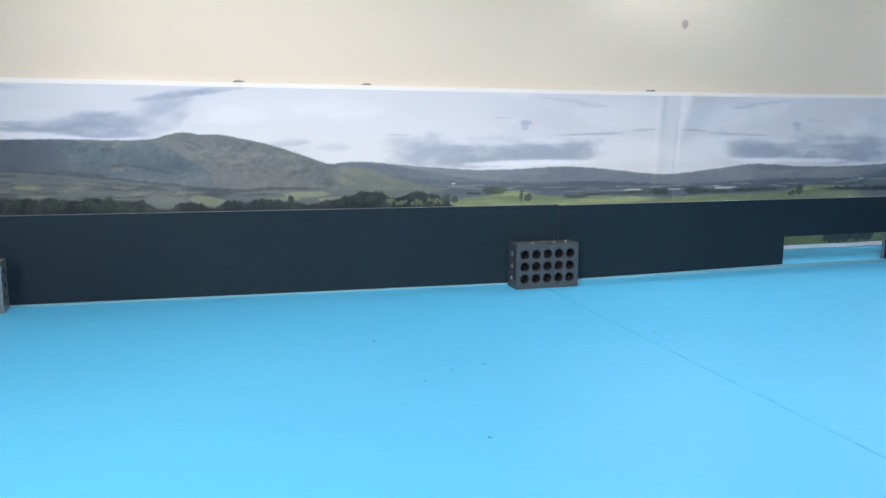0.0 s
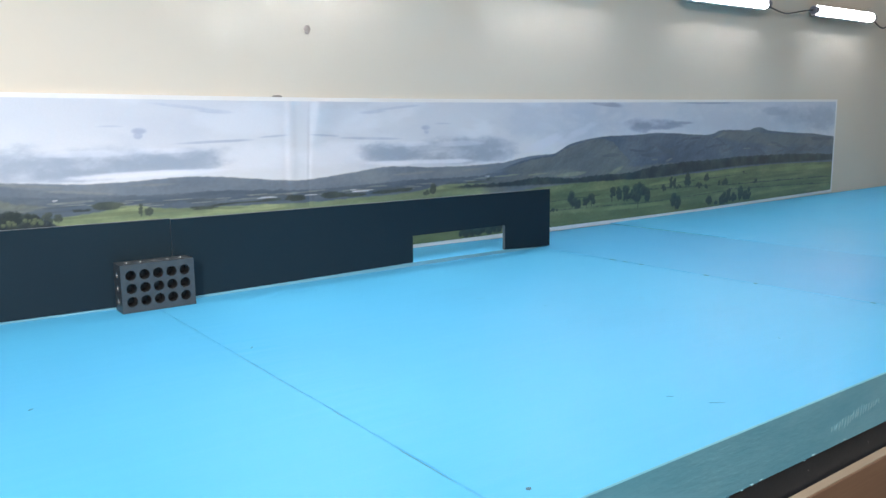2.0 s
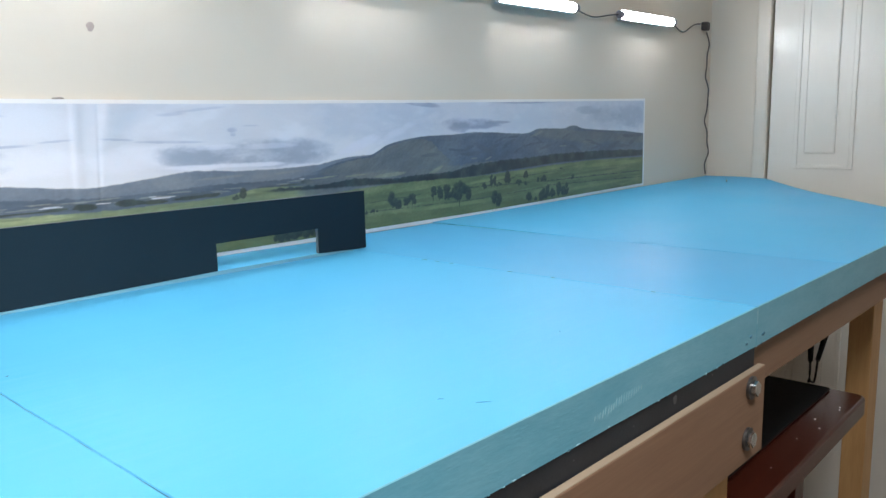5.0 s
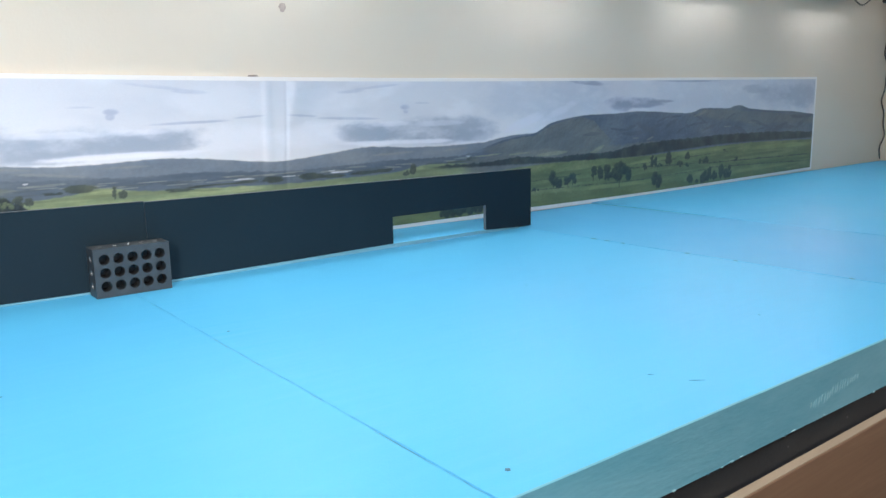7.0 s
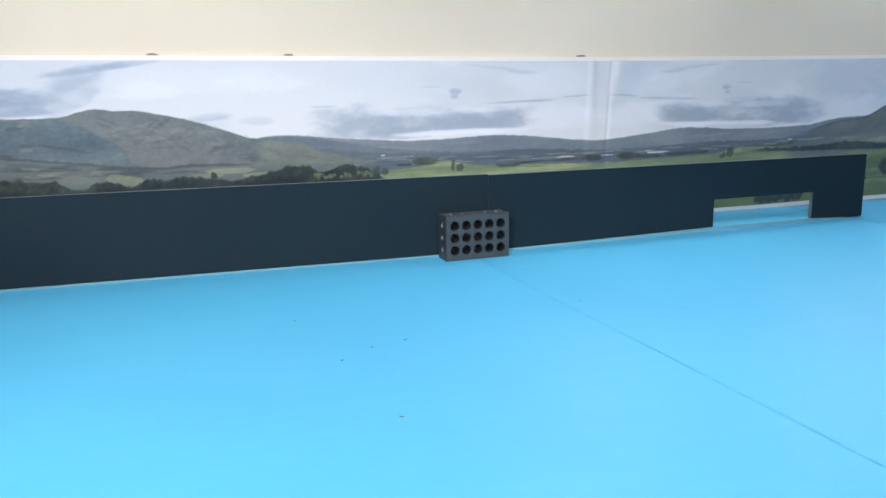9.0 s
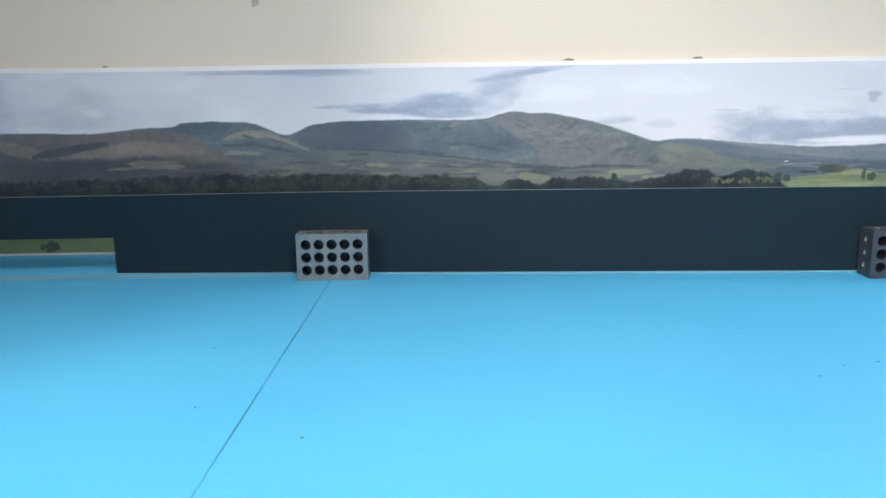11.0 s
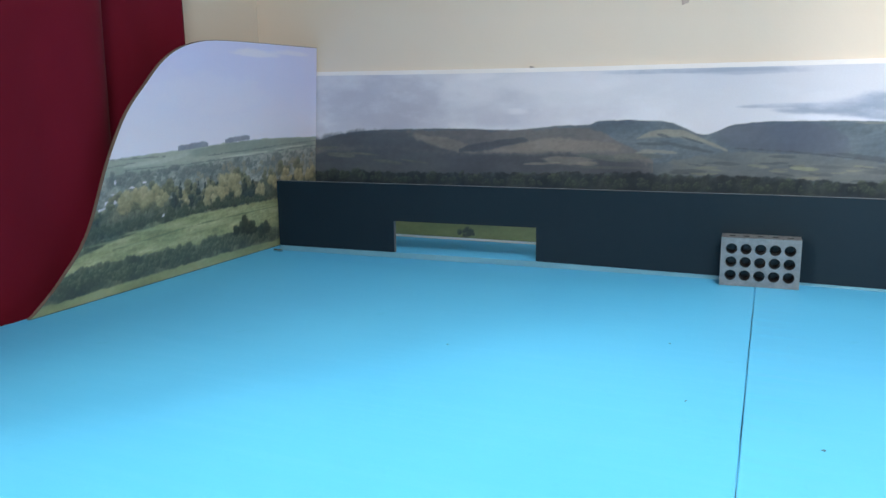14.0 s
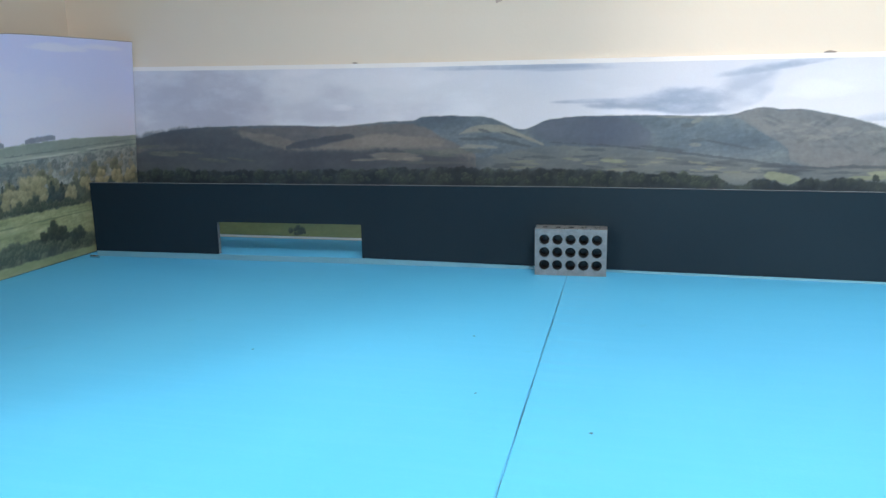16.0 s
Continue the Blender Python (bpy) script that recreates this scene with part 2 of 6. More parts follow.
def window_frame():
    y0, y1, z0, z1 = WINDOW
    window = thing("window_1", (XL - 0.05, (y0 + y1) / 2, z0), "white framed window beside the red curtain", "window", kind="structure")
    for a, b, c, d in ((y0 + 0.001, y0 + 0.045, z0 + 0.001, z1 - 0.001), (y1 - 0.045, y1 - 0.001, z0 + 0.001, z1 - 0.001), (y0 + 0.046, y1 - 0.046, z0 + 0.001, z0 + 0.045), (y0 + 0.046, y1 - 0.046, z1 - 0.045, z1 - 0.001), (y0 + 0.046, y1 - 0.046, 1.47, 1.57)):
        part("window_frame", box(XL - 0.098, XL - 0.055, a, b, c, d, 0.003), HOUSING, window)
    for a, b in ((z0 + 0.040, 1.475), (1.565, z1 - 0.040)):
        part("pane", box(XL - 0.080, XL - 0.076, y0 + 0.040, y1 - 0.040, a, b), PANE, window).visible_shadow = False
    part("window_sill", box(XL + 0.0005, XL + 0.03, y0 - 0.03, y1 + 0.03, z0 - 0.028, z0 - 0.0005, 0.004), HOUSING, window)


window_frame()
D0, D1, DT = -0.073, -0.84, 2.03
bm = box(XR, XR + 0.1, D0 + 0.004, YB, 0, ZC)
box(XR, XR + 0.1, YF, D1 - 0.004, 0, ZC, bm=bm)
box(XR, XR + 0.1, D1 - 0.004, D0 + 0.004, DT + 0.004, ZC, bm=bm)
setting("wall_east", bm, WALL, "cream painted wall with a doorway", "wall")


def moulding(bm, x, y0, y1, z0, z1, w, out):
    """A raised rectangular bead on the door's face."""
    for a, b, c, d in ((y0, y0 + w, z0, z1), (y1 - w, y1, z0, z1), (y0 + w, y1 - w, z0, z0 + w), (y0 + w, y1 - w, z1 - w, z1)):
        box(x - out, x + 0.002, a, b, c, d, min(w, out) * 0.42, bm)


def door_leaf():
    door = thing("door_1", (XR, (D0 + D1) / 2, 0), "white gloss painted panelled door, shut", "door", kind="structure")
    x = XR - 0.006
    leaf = part("leaf", box(x, x + 0.04, D1, D0 - 0.003, 0.005, DT - 0.004, 0.003), DOOR, door)
    for side in (0, 1):
        def q(a):
            return a if not side else D0 + D1 - a
        for z0, z1 in ((1.04, 1.92), (0.20, 0.93)):
            bm = bmesh.new()
            a, b = sorted((q(-0.146), q(-0.305)))
            moulding(bm, x, a, b, z0, z1, 0.012, 0.0035)
            part("panel_moulding", bm, DOOR, leaf)
            a, b = sorted((q(-0.176), q(-0.258)))
            part("raised_field", box(x - 0.0035, x + 0.001, a, b, z0 + 0.043, z1 - 0.043, 0.004), DOOR, leaf)
    frame_bm = box(XR - 0.018, XR + 0.001, D0 + 0.002, D0 + 0.040, 0, DT + 0.04, 0.004)
    box(XR - 0.018, XR + 0.001, D1 - 0.040, D1 - 0.002, 0, DT + 0.04, 0.004, frame_bm)
    box(XR - 0.018, XR + 0.001, D1 - 0.002, D0 + 0.002, DT + 0.002, DT + 0.04, 0.004, frame_bm)
    part("architrave", frame_bm, TRIM, door, "cream painted door frame")


door_leaf()

# ---- baseboard: frame, deck and legs ----
XE = 1.243


def hex_bolt(parent, x, y, z, turn):
    bolt = part("bolt", rod((x, y - 0.006, z), (x, y + 0.02, z), 0.0048, 12), ZINC, parent, "zinc plated hex bolt")
    bm = rod((x, y - 0.0022, z), (x, y + 0.0005, z), 0.0118, 28)
    part("washer", bm, WASHER, bolt, "dull dark grey washer")
    bm = bmesh.new()
    m = Matrix.Translation((x, y - 0.0047, z)) @ Matrix.Rotation(radians(turn), 4, "Y") @ Matrix.Rotation(radians(90), 4, "X")
    bmesh.ops.create_cone(bm, cap_ends=True, segments=6, radius1=0.0082, radius2=0.0082, depth=0.0055, matrix=m)
    bmesh.ops.bevel(bm, geom=bm.edges[:], offset=0.0008, segments=1, affect="EDGES")
    part("hex_head", bm, ZINC, bolt)


def foam_end(y):
    """Where the foam and its deck stop beside the door."""
    return min(2.788, 2.788 + 1.265 * (y + 0.072))


def slab(x0, x1_of, y0, y1, z0, z1, steps=2):
    bm = bmesh.new()
    rows = []
    for j in range(steps + 1):
        y = y0 + (y1 - y0) * j / steps
        rows.append([bm.verts.new(c) for c in ((x0, y, z0), (x1_of(y), y, z0), (x1_of(y), y, z1), (x0, y, z1))])
    for r, s in zip(rows, rows[1:]):
        for k in range(4):
            bm.faces.new((r[k], r[(k + 1) % 4], s[(k + 1) % 4], s[k]))
    bm.faces.new(rows[0]), bm.faces.new(rows[-1])
    return bm


def skewed(bm):
    for v in bm.verts:
        if v.co.y < -0.55:
            v.co.y += -0.0155 * (v.co.x - 1.25)
    return bm


def baseboard():
    base = thing("baseboard", (1.0, -0.3, 0), "plywood layout baseboard on pine legs, bolted at the front", "baseboard")
    part("deck", skewed(box(-0.575, XE - 0.0125, -0.6235, 0.108, 0.9330, 0.9618)), BLACK_DECK, base, "black painted deck board")
    part("facing_panel", skewed(box(-0.575, XE - 0.006, -0.633, -0.6255, 0.8475, 0.9385, 0.0008)), PLY, base)
    part("facing_edge", skewed(box(-0.575, XE - 0.0065, -0.6325, -0.6255, 0.9387, 0.9393)), PLY_EDGE, base)
    part("end_deck", slab(XE - 0.012, lambda y: min(2.788, foam_end(y)) - 0.01, -0.585, 0.108, 0.946, 0.958, 12), PLY, base)
    part("apron", skewed(box(XE + 0.005, 2.02, -0.612, -0.600, 0.905, 0.9575)), PLY, base)
    part("back_rail", box(-0.575, 2.70, 0.07, 0.105, 0.86, 0.9328), PINE, base)
    for x, y in ((1.165, -0.60), (-0.55, -0.60), (-0.55, 0.02), (1.165, 0.02)):
        part("leg", box(x, x + 0.07, y, y + 0.045, 0, 0.9328, 0.002), PINE, base)
    part("leg", box(2.180, 2.252, -0.520, -0.475, 0, 0.9455, 0.002), PINE, base)
    part("leg", box(2.62, 2.69, 0.02, 0.065, 0, 0.9455, 0.002), PINE, base)
    hex_bolt(base, 1.199, -0.633, 0.925, 8)
    hex_bolt(base, 1.194, -0.633, 0.873, 24)


baseboard()

# ---- foam boards ----
FRONT, TOP, LOW = -0.625, 1.0, 0.9585


def front_skew(x):
    """The boards' front line runs slightly out of square, and out towards the curtain."""
    return -0.0155 * (x - 1.25) if x > 0.6 else 0.0101 - 0.07 * (0.6 - x)


def foam_board(x0, x1, rise=0.0, seed=1, end=None, back=0.1075, foam=None, low=LOW):
    """A foam sheet with slightly ragged cut edges; rise lifts its rear edge."""
    rng = random.Random(seed)
    bm, rows, n = bmesh.new(), [], 90
    walk_l = walk_r = 0.0
    for j in range(-1, n + 1):
        y = FRONT + (0.0 if j < 0 else 0.0012 if j == 0 else (back - FRONT) * j / n)
        s = min(max((y + 0.30) / 0.34, 0), 1)
        up = rise * s * s * (3 - 2 * s)
        z = TOP + up * 0.2
        walk_l = 0.75 * walk_l + rng.uniform(-0.00022, 0.00022)
        walk_r = 0.75 * walk_r + rng.uniform(-0.00022, 0.00022)
        a = x0 + walk_l * 0.8
        b = (end(y) if end else x1) + walk_r * 0.8
        c = 0.0006 + abs(walk_l) * 0.8
        lip = rng.uniform(0, 0.0004)
        drop = 0.0004 if j < 0 else 0.0
        profile = [(a, low), (b, low - (0.0034 if low > LOW and b > 1 else 0.0)), (b, TOP + up - 0.0007), (b - c, TOP + up + lip * 0.3 - drop)]
        profile += [(a + (b - a) * k / 12, TOP + up * (0.2 + 0.8 * k / 12) - drop) for k in range(11, 0, -1)]
        profile += [(a + c, z + lip - drop), (a, z - 0.0007)]
        fade = max(0.0, min(1.0, (-0.3 - y) / 0.3))
        rows.append([bm.verts.new((px, y + fade * front_skew(px), pz)) for px, pz in profile])
    m = len(rows[0])
    for r, s in zip(rows, rows[1:]):
        for k in range(m):
            bm.faces.new((r[k], r[(k + 1) % m], s[(k + 1) % m], s[k]))
    bm.faces.new(rows[0]), bm.faces.new(rows[-1])
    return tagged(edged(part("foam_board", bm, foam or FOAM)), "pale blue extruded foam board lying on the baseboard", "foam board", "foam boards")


foam_board(-0.586, 0.03478, seed=3, low=0.9622)
foam_board(0.0352, 0.6362, seed=4, low=0.9622)
foam_board(0.6366, 1.2300, seed=5, low=0.9622)
foam_board(1.2309, 1.5314, 0.0005, seed=6, foam=FOAM_DEEP)
foam_board(1.5318, 2.788, 0.012, seed=7, end=foam_end)

# plan line of the upright board's front face
LINE = [(-0.556, -0.013), (0.04, 0.001), (0.662, -0.0235), (1.251, -0.012)]
STEP = [(-0.578, 0.007), (-0.2, 0.007), (0.06, 0.0030), (0.60, 0.0022), (0.80, 0.0035), (1.0, 0.0055), (1.15, 0.005), (1.225, 0.0015)]


def line_y(x):
    return float(np.interp(x, [p[0] for p in LINE], [p[1] for p in LINE]))


def step_z(x):
    return TOP + float(np.interp(x, [p[0] for p in STEP], [p[1] for p in STEP]))


def foam_underlay():
    bm, rows = bmesh.new(), []
    rng = random.Random(8)
    n = 120
    for i in range(n + 1):
        x = -0.5555 + (1.225 + 0.5555) * i / n
        y, z = line_y(x) + rng.uniform(-0.0002, 0.0002), step_z(x)
        rows.append([bm.verts.new(c) for c in ((x, y, TOP + 0.0002), (x, y, z - 0.0002), (x, y + 0.0003, z), (x, 0.1068, TOP + (z - TOP) * float(np.interp(x, (-0.2, 0.9), (0.78, 0.30)))), (x, 0.1068, TOP + 0.0002))])
    for r, s in zip(rows, rows[1:]):
        for k in range(5):
            bm.faces.new((r[k], r[(k + 1) % 5], s[(k + 1) % 5], s[k]))
    bm.faces.new(rows[0]), bm.faces.new(rows[-1])
    tagged(edged(part("foam_strip", bm, FOAM), STRIP_EDGE), "thin raised strip of blue foam along the back", "foam strip")


foam_underlay()

# ---- upright grey boards with the track openings ----
PLK_TOP, PLK_T = 1.0925, 0.0055


def upright_board(x0, x1, cut0, cut1, cut_z, top0, top1):
    """A thin board on edge, with one opening cut up from its foot."""
    bm = bmesh.new()
    xs = sorted({x0, x1, cut0, cut1, *[x0 + (x1 - x0) * k / 24 for k in range(25)], *[p[0] for p in LINE if x0 < p[0] < x1]})
    cols = []
    for x in xs:
        top = top0 + (top1 - top0) * (x - x0) / (x1 - x0)
        y = line_y(x)
        foot = step_z(x) + 0.0003
        cols.append([[bm.verts.new((x, y + d, z)) for z in (foot, cut_z, top - 0.0008, top)] for d in (0, PLK_T)])
    last = len(xs) - 1
    for i in range(last):
        a, b = cols[i], cols[i + 1]
        inside = cut0 - 1e-6 <= xs[i] and xs[i + 1] <= cut1 + 1e-6
        for k in (0, 1, 2):
            if inside and k == 0:
                continue
            for d in (0, 1):
                bm.faces.new((a[d][k], b[d][k], b[d][k + 1], a[d][k + 1]))
        bm.faces.new((a[0][3], b[0][3], b[1][3], a[1][3]))
        low = 1 if inside else 0
        bm.faces.new((a[0][low], b[0][low], b[1][low], a[1][low]))
    for i, ks in ((0, (0, 1, 2)), (last, (0, 1, 2)), (xs.index(cut0), (0,)), (xs.index(cut1), (0,))):
        for k in ks:
            c = cols[i]
            bm.faces.new((c[0][k], c[1][k], c[1][k + 1], c[0][k + 1]))
    ob = part("upright_board", bm, PLANK)
    ob.data.materials.append(PLANK_EDGE)
    for f in ob.data.polygons:
        side = abs(f.normal.x) > 0.7 or f.normal.z > 0.7
        f.material_index = 1 if side else 0
    return tagged(ob, "dark slate grey board on edge with a rectangular opening", "board", "upright boards")


upright_board(-0.556, 0.6616, -0.387, -0.2045, 1.047, 1.0935, 1.0925)
upright_board(0.6621, 1.2515, 0.987, 1.1565, 1.042, 1.0915, 1.0905)

# ---- steel set-up blocks ----


def drilled_face(bm, origin, u, w, n, nu, nw, pitch, margin_u, margin_w, radius, depth, seg=20):
    """A face with bored holes: plate cells with round openings, a countersink, and the bores."""
    origin, u, w, n = (Vector(q) for q in (origin, u, w, n))
    lu, lw = margin_u * 2 + pitch * (nu - 1), margin_w * 2 + pitch * (nw - 1)
    us = [0] + [margin_u + pitch * (i + 0.5) for i in range(nu - 1)] + [lu]
    ws = [0] + [margin_w + pitch * (i + 0.5) for i in range(nw - 1)] + [lw]
    made = []
    for i in range(nu):
        for j in range(nw):
            a, b, c, d = us[i], us[i + 1], ws[j], ws[j + 1]
            cu, cw = margin_u + pitch * i, margin_w + pitch * j
            outer, inner, sunk, deep = [], [], [], []
            bores = bmesh.new()
            made.append(bores)
            for s in range(seg):
                t = math.tau * (s + 0.5) / seg
                du, dw = math.cos(t), math.sin(t)
                k = min(((b - cu) / du) if du > 0 else ((a - cu) / du), ((d - cw) / dw) if dw > 0 else ((c - cw) / dw))
                outer.append(bm.verts.new(origin + u * (cu + du * k) + w * (cw + dw * k)))
                inner.append(bm.verts.new(origin + u * (cu + du * radius * 1.12) + w * (cw + dw * radius * 1.12)))
                sunk.append(bores.verts.new(origin + u * (cu + du * radius * 1.12) + w * (cw + dw * radius * 1.12)))
                deep.append([bores.verts.new(origin + u * (cu + du * radius) + w * (cw + dw * radius) - n * q) for q in (0.0007, depth)])
            for s in range(seg):
                r = (s + 1) % seg
                bm.faces.new((outer[s], outer[r], inner[r], inner[s]))
                bores.faces.new((sunk[s], sunk[r], deep[r][0], deep[s][0]))
                bores.faces.new((deep[s][0], deep[r][0], deep[r][1], deep[s][1]))
            if depth < 0.02:
                bores.faces.new([q[1] for q in deep])
            # square corners of the cell
            for pu, pw in ((a, c), (a, d), (b, c), (b, d)):
                corner = origin + u * pu + w * pw
                near = sorted(range(seg), key=lambda s: (outer[s].co - corner).length)[:2]
                bm.faces.new((outer[near[0]], outer[near[1]], bm.verts.new(corner)))
    return made


def set_up_block(x, y, turn, steel, label, rim):
    """A drilled 25 x 51 x 76 mm steel block standing on its long narrow side."""
    L, T, H = 0.0762, 0.0254, 0.0508
    block = thing("steel_block", (x, y, TOP + 0.0003), label, "steel block", "steel blocks")
    block.rotation_euler = (0, 0, radians(turn))
    body = bmesh.new()
    bores, lips = [], []
    p, r = 0.0139, 0.0049
    e = 0.0006
    faces = [((0, 0, 0), (1, 0, 0), (0, 0, 1), (0, -1, 0), 5, 3, (L - 4 * p) / 2, (H - 2 * p) / 2, T / 2 + 0.0001),
             ((L, T, 0), (-1, 0, 0), (0, 0, 1), (0, 1, 0), 5, 3, (L - 4 * p) / 2, (H - 2 * p) / 2, T / 2 + 0.0001),
             ((0, 0, H), (1, 0, 0), (0, 1, 0), (0, 0, 1), 5, 1, (L - 4 * p) / 2, T / 2, 0.0065),
             ((0, T, 0), (0, -1, 0), (0, 0, 1), (-1, 0, 0), 1, 3, T / 2, (H - 2 * p) / 2, 0.0065),
             ((L, 0, 0), (0, 1, 0), (0, 0, 1), (1, 0, 0), 1, 3, T / 2, (H - 2 * p) / 2, 0.0065)]
    for o, u, w, n, nu, nw, mu, mw, depth in faces:
        depth = 0.012 if depth > 0.02 else depth
        (bores if nw * nu > 5 else lips).extend(drilled_face(body, o, u, w, n, nu, nw, p, mu, mw, r if nw * nu > 5 else r * 0.62, depth if nw * nu > 5 or rim is BORE else 0.0016))
    body.faces.new([body.verts.new(c) for c in ((0, 0, 0), (0, T, 0), (L, T, 0), (L, 0, 0))])
    bmesh.ops.remove_doubles(body, verts=body.verts[:], dist=0.00002)
    for name, mesh_bm, material, note in (("body", body, steel, ""), *(("bore", q, BORE, "dark drilled hole") for q in bores), *(("edge_bore", q, rim, "") for q in lips)):
        bmesh.ops.recalc_face_normals(mesh_bm, faces=mesh_bm.faces[:])
        mesh = bpy.data.meshes.new(name)
        mesh_bm.to_mesh(mesh)
        mesh_bm.free()
        mesh.materials.append(material)
        ob = new(name, mesh)
        ob.parent = block
        tagged(ob, note)
    return block


set_up_block(0.0, -0.0254, 1.5, STEEL, "bright ground steel block with fifteen drilled holes", BORE)
set_up_block(0.5995, -0.0505, 0.0, STEEL_DARK, "dark grey steel block with fifteen drilled holes", STEEL_WORN)

# ---- printed landscape along the wall ----


def smooth(x, a, b):
    t = np.clip((x - a) / (b - a), 0, 1)
    return t * t * (3 - 2 * t)


def lattice(ix, iy, seed):
    h = (ix.astype(np.int64) * 374761393 + iy.astype(np.int64) * 668265263 + seed * 144269504) & 0xFFFFFFFF
    h = ((h ^ (h >> 13)) * 1274126177) & 0xFFFFFFFF
    return ((h ^ (h >> 16)) & 0xFFFFFF) / 8388607.5 - 1.0


def grain(x, y, seed):
    ix, iy = np.floor(x), np.floor(y)
    fx, fy = x - ix, y - iy
    fx, fy = fx * fx * (3 - 2 * fx), fy * fy * (3 - 2 * fy)
    a, b = lattice(ix, iy, seed), lattice(ix + 1, iy, seed)
    c, d = lattice(ix, iy + 1, seed), lattice(ix + 1, iy + 1, seed)
    return (a + (b - a) * fx) * (1 - fy) + (c + (d - c) * fx) * fy


def cloudy(x, y, seed, octaves=5, gain=0.55):
    """Layered noise, about -1 to 1."""
    total, size, weight = 0.0, 1.0, 0.0
    for k in range(octaves):
        c, s = math.cos(k * 0.7), math.sin(k * 0.7)
        total = total + size * grain((x * c - y * s) + 11.3 * k, (x * s + y * c) - 7.1 * k, seed + k)
        weight += size
        size *= gain
        x, y = x * 2.03, y * 2.03
    return total / weight * 1.7


def curve(*pairs):
    us, ws = [p[0] for p in pairs], [p[1] for p in pairs]

    slope = [0.0] * len(us)
    for i in range(1, len(us) - 1):
        slope[i] = (ws[i + 1] - ws[i - 1]) / (us[i + 1] - us[i - 1])
    slope[0], slope[-1] = (ws[1] - ws[0]) / (us[1] - us[0]), (ws[-1] - ws[-2]) / (us[-1] - us[-2])

    def f(u):
        i = min(max(int(np.searchsorted(us, u)) - 1, 0), len(us) - 2)
        h = us[i + 1] - us[i]
        t = min(max((u - us[i]) / h, 0), 1)
        t2, t3 = t * t, t * t * t
        return (2 * t3 - 3 * t2 + 1) * ws[i] + (t3 - 2 * t2 + t) * h * slope[i] + (3 * t2 - 2 * t3) * ws[i + 1] + (t3 - t2) * h * slope[i + 1]
    return f


def flat(w):
    return lambda u: w


class Ink:
    """Three tones of one printed surface: how they mottle, how strongly its relief is lit."""

    def __init__(self, dark, mid, light, scale=14.0, stretch=2.0, relief=0.12, slant=0.0, fine=0.022):
        self.tones = [np.array(q, float) for q in (dark, mid, light)]
        self.scale, self.stretch, self.relief, self.slant, self.fine = scale, stretch, relief, slant, fine

    def on(self, u, w, seed):
        x, y = (u + self.slant * w) * self.scale, w * self.scale * self.stretch
        n = cloudy(x, y, seed, 6)
        dark, mid, light = self.tones
        lo, hi = np.clip(-n * 1.2, 0, 1)[..., None], np.clip(n * 1.2, 0, 1)[..., None]
        colour = mid + (dark - mid) * lo + (light - mid) * hi
        if self.relief:
            e = 0.10
            lit = cloudy(x * 2.2, y * 2.2, seed + 40, 5, 0.6) - cloudy(x * 2.2 + e, y * 2.2 - e, seed + 40, 5, 0.6)
            colour = colour * (1 + np.clip(lit * self.relief * 0.9, -0.16, 0.16))[..., None]
        return colour * (1 + self.fine * cloudy(u * 260, w * 260, seed + 80, 2))[..., None]


